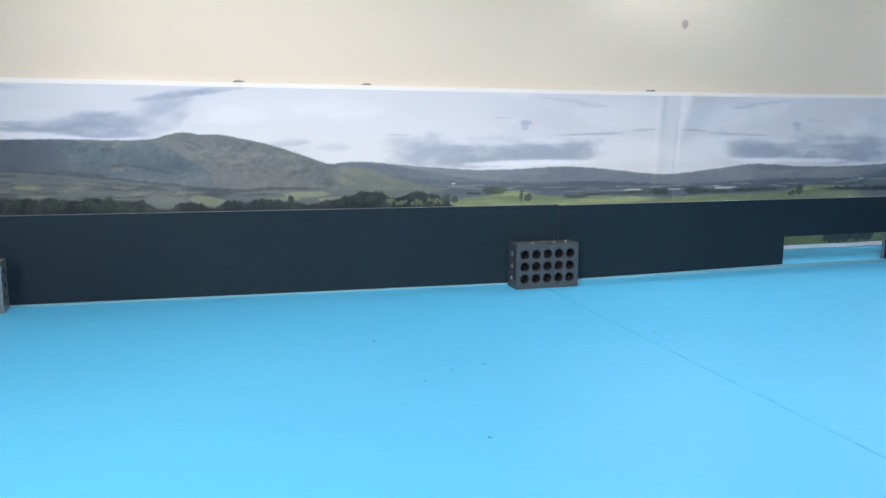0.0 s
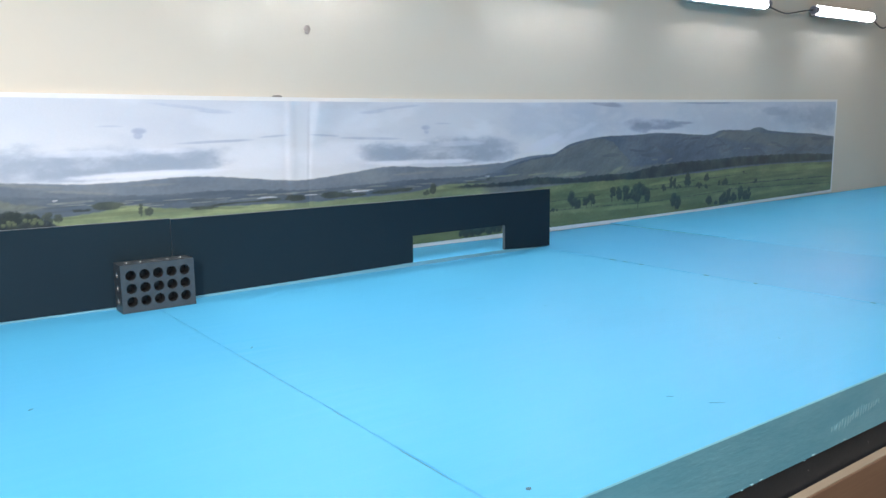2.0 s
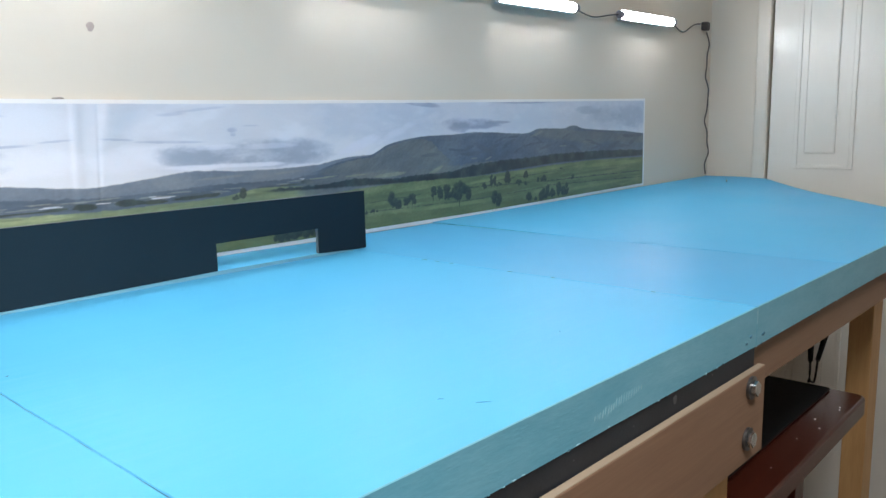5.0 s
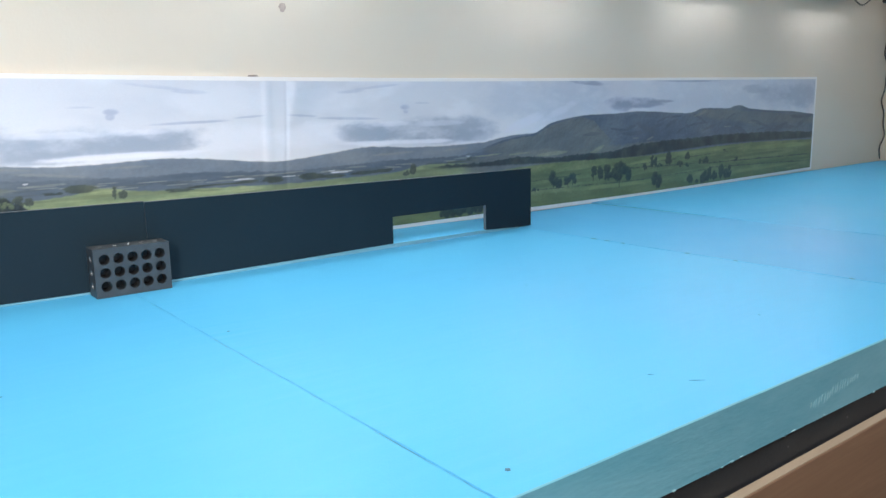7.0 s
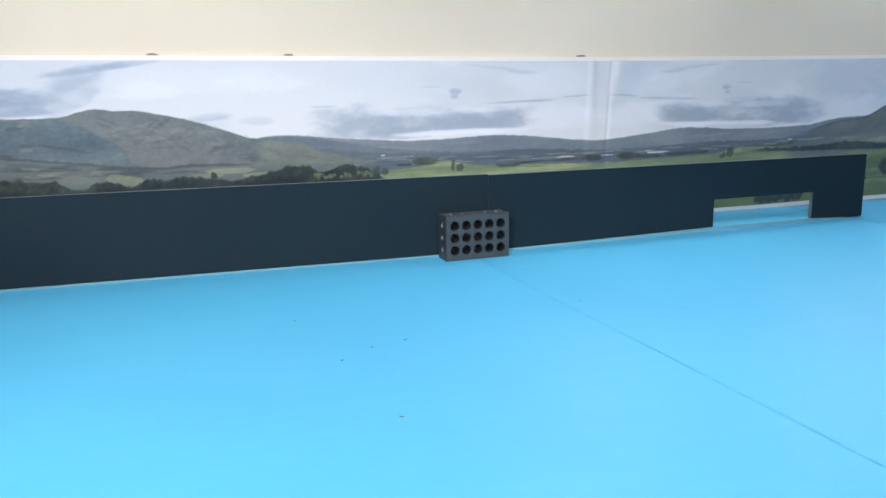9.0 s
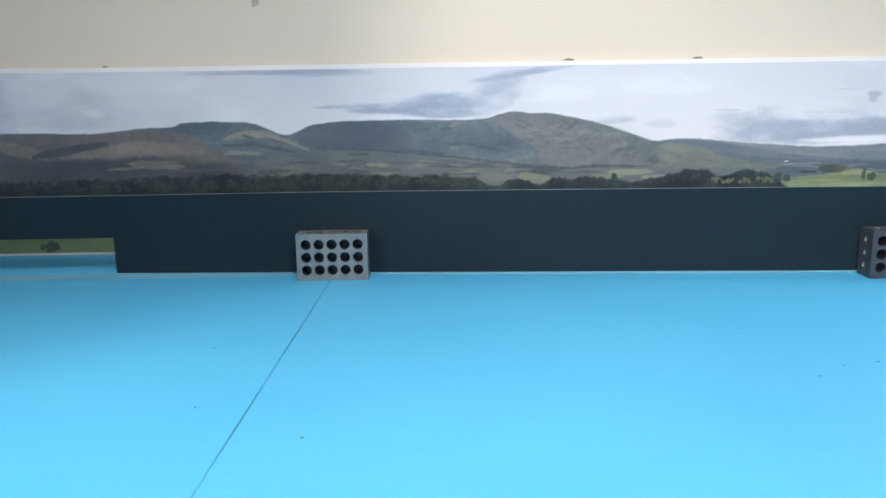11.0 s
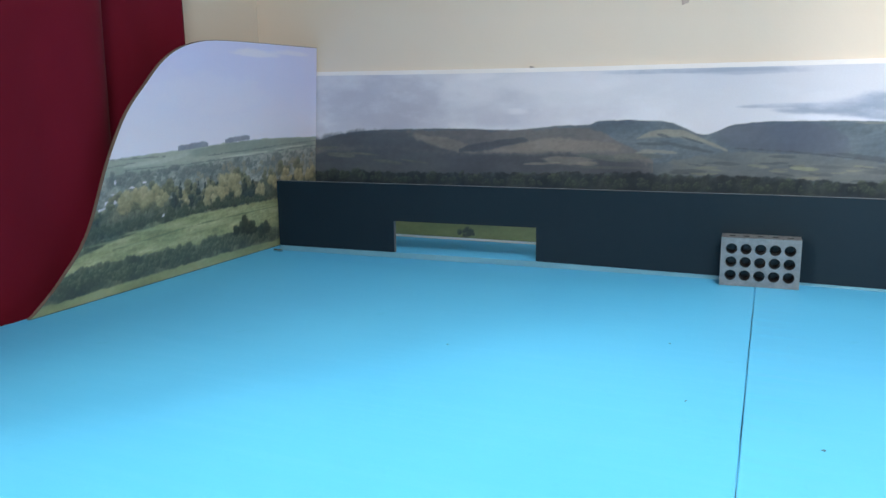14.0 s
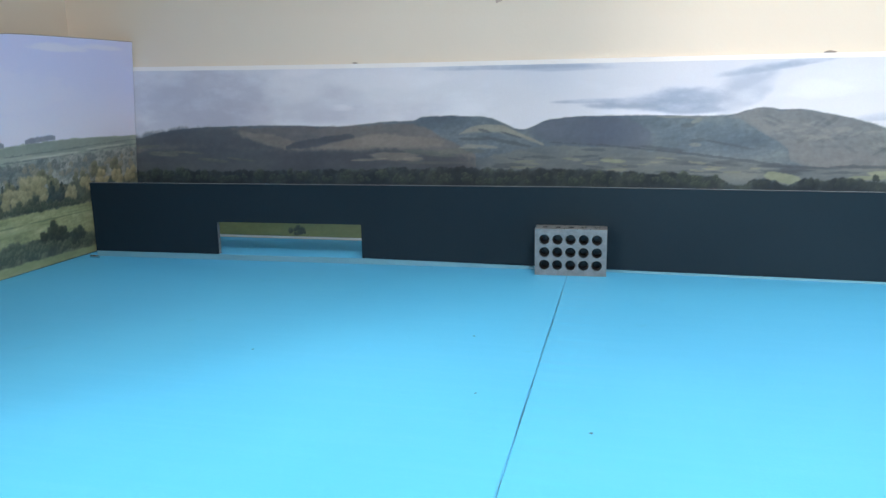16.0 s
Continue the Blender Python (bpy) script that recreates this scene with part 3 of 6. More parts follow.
class Print:
    """A sheet of printed scenery, painted in layers from far to near. u runs along it, w up."""

    def __init__(self, u0, u1, w0, w1, step):
        self.us = np.linspace(u0, u1, round((u1 - u0) / step) + 1)
        self.ws = np.linspace(w0, w1, round((w1 - w0) / step) + 1)
        self.u, self.w = np.meshgrid(self.us, self.ws)
        self.rgb = np.zeros((*self.u.shape, 3))
        self.kind = np.zeros(self.u.shape, int)
        self.names = ["sky"]

    def window(self, u0, u1, w0, w1):
        i0, i1 = np.searchsorted(self.us, u0), np.searchsorted(self.us, u1)
        j0, j1 = np.searchsorted(self.ws, w0), np.searchsorted(self.ws, w1)
        return slice(max(j0, 0), max(j1, j0 + 1)), slice(max(i0, 0), max(i1, i0 + 1))

    def lay(self, at, mask, colour, name):
        m = np.clip(mask, 0, 1)[..., None]
        self.rgb[at] = self.rgb[at] * (1 - m) + colour * m
        if name:
            if name not in self.names:
                self.names.append(name)
            self.kind[at] = np.where(mask > 0.5, self.names.index(name), self.kind[at])

    def band(self, name, ink, top, bottom, u0, u1, soft=0.0012, low=None, jag=0.0, freq=60.0, side=0.0, seed=1, alpha=1.0, crest=0.0):
        """A stretch of ground between two lines; jag roughens its upper line, crest lights the top of it."""
        i0, i1 = np.searchsorted(self.us, u0), np.searchsorted(self.us, u1)
        if i1 <= i0:
            return
        cols = self.us[i0:i1]
        t, b = np.array([top(x) for x in cols]), np.array([bottom(x) for x in cols])
        at = self.window(u0, u1, b.min() - 0.01, t.max() + 0.012 + jag * 2)
        at = (at[0], slice(i0, i1))
        u, w = self.u[at], self.w[at]
        if jag:
            t = t + jag * cloudy(cols * freq, cols * 0 + seed, seed + 5, 4, 0.6)
        wob = soft * 0.7 * cloudy(u * 150, w * 150, seed + 9, 3)
        mask = smooth(t[None, :] - w + wob, -soft, soft) * smooth(w - b[None, :] + wob, -(low or soft), (low or soft))
        if side:
            mask = mask * smooth(u + 4 * wob, u0, u0 + side) * smooth(-u + 4 * wob, -u1, -u1 + side)
        colour = ink.on(u, w, seed)
        if crest:
            lit = np.exp(-np.clip(t[None, :] - w, 0, 1) / 0.004) * smooth(cloudy(u * 170, w * 120, seed + 21, 3), -0.2, 0.7)
            colour = colour * (1 + crest * lit)[..., None]
        self.lay(at, mask * alpha, colour, name)

    def patch(self, name, ink, rows, seed=1, edge=0.5, soft=0.35, alpha=0.9):
        """Fields and copses: rows of place, half sizes and slope."""
        for k, (cu, cw, ru, rw, slope) in enumerate(rows):
            at = self.window(cu - 1.8 * ru, cu + 1.8 * ru, cw - 1.8 * rw - abs(slope) * ru, cw + 1.8 * rw + abs(slope) * ru)
            u, w = self.u[at], self.w[at]
            du, dw = (u - cu) / ru, (w - cw - slope * (u - cu)) / rw
            r = np.abs(du) ** 2.4 + np.abs(dw) ** 2.4
            d = 1 - r + edge * cloudy(u * 0.9 / ru, w * 0.9 / rw, seed + 3 * k, 4)
            self.lay(at, smooth(d, -soft, soft) * alpha, ink.on(u, w, seed + k), name)

    def tree(self, name, inks, rows, seed, fine=1.0, spire=False):
        """Crowns built of overlapping clumps, lit from above: rows of foot place, half width and height."""
        rng = random.Random(seed)
        for k, (cu, cw, ru, h) in enumerate(rows):
            at = self.window(cu - 1.5 * ru, cu + 1.5 * ru, cw - 0.0015, cw + 1.25 * h)
            u, w = self.u[at], self.w[at]
            ragged = cloudy(u * 3.2 / min(ru, h) * fine, w * 3.2 / min(ru, h) * fine, seed + k, 4, 0.65)
            lump = np.full(u.shape, -9.0)
            shade = np.zeros(u.shape)
            for _ in range(9):
                v = rng.uniform(0.28, 0.88)
                spread = math.sin(math.pi * min(0.98, v ** 0.8)) ** 0.6
                bu, bw = cu + ru * 0.62 * spread * rng.uniform(-1, 1), cw + h * v
                br = 0.42 * min(ru, 0.5 * h) * rng.uniform(0.8, 1.5)
                if spire:
                    v = rng.uniform(0.15, 0.95)
                    bu, bw, br = cu + ru * 0.5 * (1 - v) * rng.uniform(-1, 1), cw + h * v, ru * 0.62 * (1.12 - v)
                d = 1 - ((u - bu) / br) ** 2 - ((w - bw) / (br * 1.05)) ** 2
                shade = np.where(d > lump, (w - bw) / br - 0.4 * (u - bu) / br, shade)
                lump = np.maximum(lump, d)
            trunk = 1 - ((u - cu) / max(0.0012, ru * 0.09)) ** 2 - ((w - cw - 0.22 * h) / (0.26 * h)) ** 2
            mask = np.maximum(smooth(lump + 0.6 * ragged, -0.45, 0.45), smooth(trunk, 0, 0.5) * 0.7)
            n = np.clip(0.5 + 0.30 * shade + 0.26 * ragged, 0, 1)[..., None]
            dark, mid, light = inks.tones
            colour = np.where(n < 0.5, dark + (mid - dark) * n * 2, mid + (light - mid) * (n - 0.5) * 2)
            self.lay(at, mask * 0.90, colour, name)

    def cloud(self, tone, rows, seed, ragged=0.8, base=0.5, soft=0.6):
        """Soft clouds with a flat foot: rows of place, half sizes, slope and weight."""
        for k, (cu, cw, ru, rw, slope, weight) in enumerate(rows):
            at = self.window(cu - 2.0 * ru, cu + 2.0 * ru, cw - 2 * rw - abs(slope) * ru, cw + 2.3 * rw + abs(slope) * ru)
            u, w = self.u[at], self.w[at]
            dw = (w - cw - slope * (u - cu)) / rw
            dw = np.where(dw < 0, dw / base, dw)
            warp = cloudy(u * 24, w * 60, seed + 7 * k, 6, 0.62)
            d = 1 - ((u - cu) / ru) ** 2 - dw ** 2 + ragged * warp
            lift = np.clip(0.30 * dw + 0.55 * cloudy(u * 26, w * 60, seed + 31, 5, 0.6), 0, 0.8)[..., None] if min(tone) < 200 else 0 * u[..., None]
            colour = np.array(tone, float) * (1 - lift) + np.array((222, 227, 233.0)) * lift
            self.lay(at, smooth(d, -soft, soft + 0.2) * weight, colour, None)

    def faded_hazed(self, strength=1.0):
        """Ink on paper: a little less colour and depth than the scene it shows; the lift paints in reflected haze."""
        grey = self.rgb.mean(-1, keepdims=True)
        self.rgb[:] = (self.rgb * 0.82 + grey * 0.18) * np.array((0.92, 0.93, 0.95)) * strength + np.array((14.0, 15.0, 20.0))

    def pieces(self, live):
        """The connected areas of each kind; specks too small to pick apart join what lies beside them."""
        kind = np.where(live, self.kind[:-1, :-1], -1)
        for last in (False, True):
            root, runs, above = [], [], []

            def top_of(a):
                while root[a] != a:
                    root[a] = root[root[a]]
                    a = root[a]
                return a
            for j, row in enumerate(kind):
                cuts = [0, *(np.flatnonzero(np.diff(row)) + 1).tolist(), len(row)]
                here, i = [], 0
                for a, b in zip(cuts, cuts[1:]):
                    me = len(root)
                    root.append(me)
                    runs.append((j, a, b, row[a]))
                    here.append(me)
                    while i < len(above) and runs[above[i]][2] <= a:
                        i += 1
                    k = i
                    while k < len(above) and runs[above[k]][1] < b:
                        if runs[above[k]][3] == row[a]:
                            root[top_of(me)] = top_of(above[k])
                        k += 1
                above = here
            groups = {}
            for q, run in enumerate(runs):
                groups.setdefault(top_of(q), []).append(run)
            if last:
                break
            for rows in groups.values():
                if sum(b - a for _, a, b, _ in rows) < 70:
                    for j, a, b, k in rows:
                        side = kind[j, a - 1] if a else kind[j, min(b, kind.shape[1] - 1)]
                        if k >= 0 and side >= 0:
                            kind[j, a:b] = side
        for rows in groups.values():
            if rows[0][3] >= 0:
                cells = np.zeros(kind.shape, bool)
                for j, a, b, _ in rows:
                    cells[j, a:b] = True
                yield self.names[rows[0][3]], cells

    def sheets(self, parent, spot, low, high, material, labels):
        """One mesh for each kind of thing in the picture, edge to edge in the paper's face."""
        lo, hi = np.array([low(x) for x in self.us]), np.array([high(x) for x in self.us])
        w = np.clip(self.w, lo[None, :], hi[None, :])
        places = spot(self.u, w)
        tone = np.clip(self.rgb, 0, 255) / 255
        tone = np.where(tone <= 0.04045, tone / 12.92, ((tone + 0.055) / 1.055) ** 2.4)
        nw, nu = self.u.shape
        at = place_of(parent)
        index = np.arange(nw * nu).reshape(nw, nu)
        quads = np.stack([index[:-1, :-1], index[:-1, 1:], index[1:, 1:], index[1:, :-1]], -1)
        tall = (w[1:, :] - w[:-1, :])
        live = (tall[:, :-1] + tall[:, 1:]) > 1e-6
        for name, cells in self.pieces(live):
            q = quads[cells]
            used, q = np.unique(q, return_inverse=True)
            q = q.reshape(-1, 4)
            mesh = bpy.data.meshes.new(name)
            mesh.vertices.add(len(used))
            mesh.vertices.foreach_set("co", (places.reshape(-1, 3)[used] - np.array(at)).astype(np.float32).ravel())
            mesh.loops.add(q.size)
            mesh.loops.foreach_set("vertex_index", q.astype(np.int32).ravel())
            mesh.polygons.add(len(q))
            mesh.polygons.foreach_set("loop_start", np.arange(0, q.size, 4, dtype=np.int32))
            mesh.polygons.foreach_set("loop_total", np.full(len(q), 4, dtype=np.int32))
            ink = mesh.color_attributes.new("ink", "FLOAT_COLOR", "POINT")
            ink.data.foreach_set("color", np.c_[tone.reshape(-1, 3)[used], np.ones(len(used))].astype(np.float32).ravel())
            mesh.update(calc_edges=True)
            mesh.materials.append(material)
            ob = new(name, mesh)
            ob.parent = parent
            tagged(ob, labels.get(name, ""))


def printed_ink():
    n = Nodes("ink on satin paper")
    ink = n.tree.nodes.new("ShaderNodeAttribute")
    ink.attribute_name = "ink"
    tone = n.span(n.noise(n.scaled(1, 1, 1), 900.0, 2, 0.6), 0.25, 0.75, 0.965, 1.035)
    grey = n.put("ShaderNodeCombineColor", Red=tone, Green=tone, Blue=tone).outputs[0]
    return n.done(n.mix(1.0, ink.outputs["Color"], grey, "MULTIPLY"), 0.28, Specular_IOR_Level=0.5)


PRINT = printed_ink()
PAPER = surface("white paper edge", (0.88, 0.88, 0.90, 1), (0.85, 0.85, 0.87, 1), 0.35, 20, 300)


def scatter(seed, n, u0, u1, low, high, ru, rw, slope=0.1):
    """Rows of small patches between two lines."""
    rng = random.Random(seed)
    rows = []
    for _ in range(n):
        u, k = rng.uniform(u0, u1), rng.uniform(0.5, 1.5)
        rows.append((u, low(u) + (high(u) - low(u)) * rng.random(), ru * k, rw * k * rng.uniform(0.7, 1.3), rng.uniform(-slope, slope)))
    return sorted(rows, key=lambda r: -r[1])


U0, U1, W0, W1 = -0.5795, 2.381, 1.0060, 1.2435


def bulge(u, w):
    """How far the paper stands off the wall at the join of its two lengths."""
    def step(at, width):
        return 0.5 + 0.5 * np.tanh((u - at) / (2 * width))
    high = np.clip((w - 1.14) / 0.08, 0, 1)
    drop = 1.235 - w
    first = 0.0042 * (step(0.869 - 0.03 * drop, 0.0015) - step(0.8775, 0.0030)) * (0.55 + 0.45 * high)
    crease = 0.905 - 0.055 * drop
    second = 0.0075 * (step(crease + 0.005, 0.0024) - step(crease + 0.046 - 0.38 * drop, 0.010)) * np.clip((w - 1.165) / 0.05, 0, 1)
    return first + second - 0.0010 * np.exp(-((u - crease) / 0.0028) ** 2)


def long_spot(u, w):
    return np.stack([u, 0.1069 - bulge(u, w), w], -1)


PAPER_TOP = curve((-0.60, 1.2372), (-0.38, 1.2345), (-0.2, 1.2330), (0.0, 1.2325), (0.3, 1.2318), (0.57, 1.2310), (0.86, 1.2302), (1.15, 1.2312), (1.5, 1.2345), (1.73, 1.2370), (2.40, 1.2450))
JOIN = 0.8865


def mirrored(rows):
    """The second length repeats the sky of the first, turned over at the join."""
    return [(2 * JOIN - u, w, ru, rw, -s, k) for u, w, ru, rw, s, k in rows]


def paint_sky(p):
    u, w = p.u, p.w
    high = smooth(w, 1.13, 1.235)[..., None]
    p.rgb[:] = np.array((228, 231, 234.0)) * (1 - high) + np.array((215, 218, 223.0)) * high
    veil = smooth(cloudy(u * 6, w * 16, 3, 6, 0.55), -0.2, 0.9)[..., None]
    p.rgb[:] = p.rgb * (1 - 0.5 * veil) + np.array((203, 209, 219.0)) * 0.5 * veil
    glow = smooth(cloudy(u * 9, w * 26, 9, 5), 0.2, 1.0)[..., None]
    p.rgb[:] = p.rgb * (1 - 0.45 * glow) + np.array((240, 243, 247.0)) * 0.45 * glow
    grey, blue, pale = (158, 174, 192), (148, 166, 188), (182, 194, 208)
    # the dark bank over the moor, its bright breaks
    p.cloud((184, 186, 200), [(-0.52, 1.185, 0.12, 0.055, 0, 0.60), (-0.44, 1.188, 0.085, 0.038, 0, 0.75), (-0.41, 1.170, 0.055, 0.030, 0, 0.5), (-0.30, 1.185, 0.06, 0.028, 0, 0.45), (-0.22, 1.165, 0.10, 0.022, 0.1, 0.30)], 101, 0.7, 0.9)
    p.cloud((238, 236, 238), [(-0.325, 1.205, 0.040, 0.022, 0, 0.40), (-0.264, 1.178, 0.016, 0.005, 0, 0.6), (-0.31, 1.226, 0.03, 0.008, 0, 0.5), (-0.20, 1.21, 0.08, 0.016, 0, 0.35)], 121, 0.7, 0.8)
    # the long-tailed cloud and the streaks above it
    p.cloud(blue, [(0.055, 1.183, 0.045, 0.0030, 0.02, 0.75), (0.100, 1.1795, 0.055, 0.0075, 0.02, 0.85), (0.150, 1.181, 0.055, 0.0155, 0.06, 0.9), (0.165, 1.172, 0.040, 0.0075, 0, 0.8), (0.225, 1.190, 0.030, 0.022, 0.5, 0.42)], 131, 0.45, 0.75, 0.45)
    p.cloud(blue, [(0.245, 1.2165, 0.05, 0.0055, 0.13, 0.75), (0.285, 1.223, 0.035, 0.0045, 0.12, 0.65), (0.225, 1.205, 0.03, 0.012, 0.4, 0.35), (-0.05, 1.2245, 0.10, 0.0045, 0, 0.7), (0.015, 1.222, 0.06, 0.005, 0, 0.5)], 141, 0.5, 0.7)
    p.cloud((236, 239, 247), [(0.10, 1.168, 0.05, 0.004, -0.05, 0.6), (0.37, 1.20, 0.12, 0.020, 0, 0.22), (0.30, 1.19, 0.03, 0.014, 0, 0.4)], 151, 0.6)
    p.cloud(pale, [(0.366, 1.161, 0.024, 0.005, 0.05, 0.85), (0.50, 1.171, 0.016, 0.0013, 0, 0.7), (0.42, 1.156, 0.02, 0.006, 0, 0.4)], 161, 0.4, 0.8)
    # the broad valley cloud, in both lengths
    valley = [(0.525, 1.150, 0.040, 0.016, 0, 0.55), (0.57, 1.149, 0.07, 0.020, 0, 0.80), (0.635, 1.151, 0.07, 0.018, 0, 0.80), (0.665, 1.147, 0.11, 0.014, 0.02, 0.90), (0.735, 1.149, 0.055, 0.015, 0, 0.85), (0.60, 1.139, 0.065, 0.011, 0, 0.75), (0.53, 1.140, 0.04, 0.010, 0, 0.5)]
    streaks = [(0.672, 1.187, 0.009, 0.0042, 0, 0.85), (0.671, 1.181, 0.005, 0.0038, 0, 0.75), (0.77, 1.1725, 0.052, 0.0020, 0.03, 0.75), (0.848, 1.178, 0.022, 0.0014, 0.06, 0.6),
               (0.770, 1.2105, 0.022, 0.0026, -0.05, 0.55), (0.725, 1.217, 0.040, 0.0022, -0.1, 0.4), (0.64, 1.193, 0.016, 0.0010, 0, 0.4)]
    lit = [(0.66, 1.1345, 0.075, 0.0040, 0.02, 0.9), (0.74, 1.135, 0.05, 0.0035, 0.03, 0.8), (0.61, 1.161, 0.05, 0.0045, 0, 0.45), (0.70, 1.1625, 0.035, 0.0040, 0, 0.4), (0.83, 1.15, 0.05, 0.02, 0, 0.5), (0.81, 1.20, 0.06, 0.02, 0, 0.3)]
    for turn in (lambda rows: rows, mirrored):
        p.cloud(grey, turn(valley), 171, 0.85, 0.8, 0.75)
        p.cloud((170, 182, 204), turn(streaks), 181, 0.35, 0.9, 0.5)
        p.cloud((240, 242, 248), turn(lit), 191, 0.55, 0.9)
    # the heavier sky over the far mountain
    p.cloud((182, 194, 210), [(1.40, 1.20, 0.16, 0.045, 0, 0.45), (1.52, 1.18, 0.12, 0.05, 0, 0.35), (1.95, 1.20, 0.25, 0.05, 0, 0.40), (2.25, 1.20, 0.16, 0.05, 0, 0.65)], 201, 0.6, 0.9)
    p.cloud((228, 231, 240), [(1.355, 1.158, 0.05, 0.010, 0.3, 0.75), (1.44, 1.175, 0.05, 0.008, 0.35, 0.5)], 211, 0.6, 0.9)
    p.cloud((146, 158, 182), [(1.66, 1.187, 0.085, 0.011, -0.02, 0.9), (1.62, 1.186, 0.045, 0.016, 0, 0.8), (1.735, 1.190, 0.045, 0.0035, 0, 0.8), (1.51, 1.227, 0.05, 0.006, -0.08, 0.8), (1.84, 1.2325, 0.12, 0.0045, 0.01, 0.75)], 221, 0.45, 0.8, 0.45)
    p.cloud((146, 164, 186), [(2.30, 1.20, 0.09, 0.030, 0, 0.50), (2.17, 1.205, 0.07, 0.018, 0, 0.35), (2.10, 1.215, 0.05, 0.010, 0, 0.5)], 231, 0.8, 0.9)


def paint_west(p, foot):
    hill = Ink((74, 94, 106), (90, 109, 117), (108, 124, 125), 18, 2.2, 0.16, slant=0.4, fine=0.035)
    p.band("mountain", hill, curve((-0.56, 1.141), (-0.52, 1.150), (-0.46, 1.155), (-0.35, 1.157), (-0.27, 1.155), (-0.20, 1.161), (-0.168, 1.162), (-0.158, 1.1665), (-0.11, 1.167), (-0.07, 1.164),
           (-0.038, 1.151), (-0.025, 1.151), (0.003, 1.162), (0.08, 1.166), (0.205, 1.165), (0.228, 1.171), (0.243, 1.174), (0.262, 1.171), (0.285, 1.171),
           (0.33, 1.162), (0.37, 1.150), (0.41, 1.136), (0.45, 1.121), (0.51, 1.101), (0.56, 1.088)), foot, -0.6, 0.56, 0.0007, jag=0.0003, freq=50, seed=2)
    # the moor: lit tan shoulders between shaded hollows
    moor = Ink((88, 92, 94), (102, 103, 101), (116, 114, 108), 12, 2.2, 0.10, fine=0.03)
    shade = Ink((58, 70, 78), (68, 80, 87), (80, 91, 95), 16, 2.4, 0.08, fine=0.03)
    tan = Ink((124, 119, 104), (142, 135, 116), (158, 149, 128), 26, 2.5, 0.12, fine=0.03)
    olive = Ink((86, 95, 86), (104, 111, 95), (124, 127, 106), 32, 2.5, 0.18, fine=0.045)
    p.band("moor", moor, curve((-0.60, 1.131), (-0.52, 1.148), (-0.46, 1.153), (-0.35, 1.1555), (-0.27, 1.1535), (-0.20, 1.159), (-0.172, 1.158), (-0.150, 1.150), (-0.12, 1.136), (-0.09, 1.118)), foot, -0.6, -0.09, 0.0022, jag=0.001, freq=60, seed=3)
    p.band(None, shade, curve((-0.6, 1.140), (-0.53, 1.148), (-0.47, 1.1535), (-0.40, 1.150), (-0.35, 1.138), (-0.32, 1.128)), curve((-0.6, 1.130), (-0.50, 1.130), (-0.42, 1.128), (-0.32, 1.124)), -0.6, -0.32, 0.004, 0.006, jag=0.002, freq=50, seed=4, alpha=0.65, side=0.02)
    p.band(None, tan, curve((-0.42, 1.151), (-0.37, 1.146), (-0.335, 1.137), (-0.315, 1.126)), curve((-0.42, 1.147), (-0.37, 1.131), (-0.33, 1.1245), (-0.315, 1.122)), -0.42, -0.315, 0.0018, 0.003, jag=0.001, freq=70, seed=6, alpha=0.68, side=0.012)
    p.band(None, shade, curve((-0.345, 1.130), (-0.325, 1.137), (-0.29, 1.1415), (-0.255, 1.1455), (-0.247, 1.141)), curve((-0.345, 1.126), (-0.31, 1.128), (-0.28, 1.1345), (-0.247, 1.1395)), -0.345, -0.247, 0.0012, 0.0014, jag=0.0012, freq=70, seed=7, alpha=0.85)
    p.band(None, tan, curve((-0.315, 1.127), (-0.27, 1.1355), (-0.225, 1.1445), (-0.16, 1.1415), (-0.12, 1.134)), curve((-0.315, 1.1245), (-0.25, 1.1255), (-0.19, 1.1275), (-0.12, 1.129)), -0.315, -0.12, 0.0016, 0.003, jag=0.0012, freq=60, seed=8, alpha=0.62, side=0.02)
    p.band(None, shade, curve((-0.6, 1.120), (-0.50, 1.127), (-0.44, 1.130), (-0.38, 1.124), (-0.31, 1.1235), (-0.24, 1.124), (-0.16, 1.124), (-0.08, 1.114)), foot, -0.6, -0.08, 0.003, jag=0.0022, freq=46, seed=10, alpha=0.8, side=0.03)
    p.patch(None, olive, [(-0.527, 1.119, 0.022, 0.0032, -0.05), (-0.50, 1.122, 0.03, 0.0018, -0.05), (-0.454, 1.111, 0.024, 0.0024, -0.1), (-0.41, 1.112, 0.02, 0.0014, -0.1), (-0.55, 1.129, 0.02, 0.002, 0.1)], 11, alpha=0.7)
    p.patch(None, tan, [(-0.195, 1.1165, 0.030, 0.0055, -0.03), (-0.168, 1.1135, 0.014, 0.0025, 0), (-0.228, 1.1125, 0.024, 0.0016, 0.05)], 12, 0.9, 0.45, 0.62)
    p.patch(None, olive, [(-0.15, 1.121, 0.03, 0.003, -0.1), (-0.11, 1.124, 0.03, 0.003, 0), (-0.14, 1.109, 0.04, 0.0018, 0)], 13, alpha=0.5)
    # the round pale hill and the wooded flank beside the notch
    pale = Ink((132, 135, 120), (145, 147, 129), (158, 159, 140), 30, 2.0, 0.08)
    p.band("pale_hill", pale, curve((-0.110, 1.1455), (-0.098, 1.152), (-0.078, 1.1562), (-0.055, 1.1545), (-0.035, 1.1465), (-0.005, 1.132)), curve((-0.110, 1.1445), (-0.085, 1.1475), (-0.06, 1.1462), (-0.04, 1.1425), (-0.005, 1.130)), -0.110, -0.005, 0.0009, 0.0016, jag=0.0005, freq=80, seed=14)
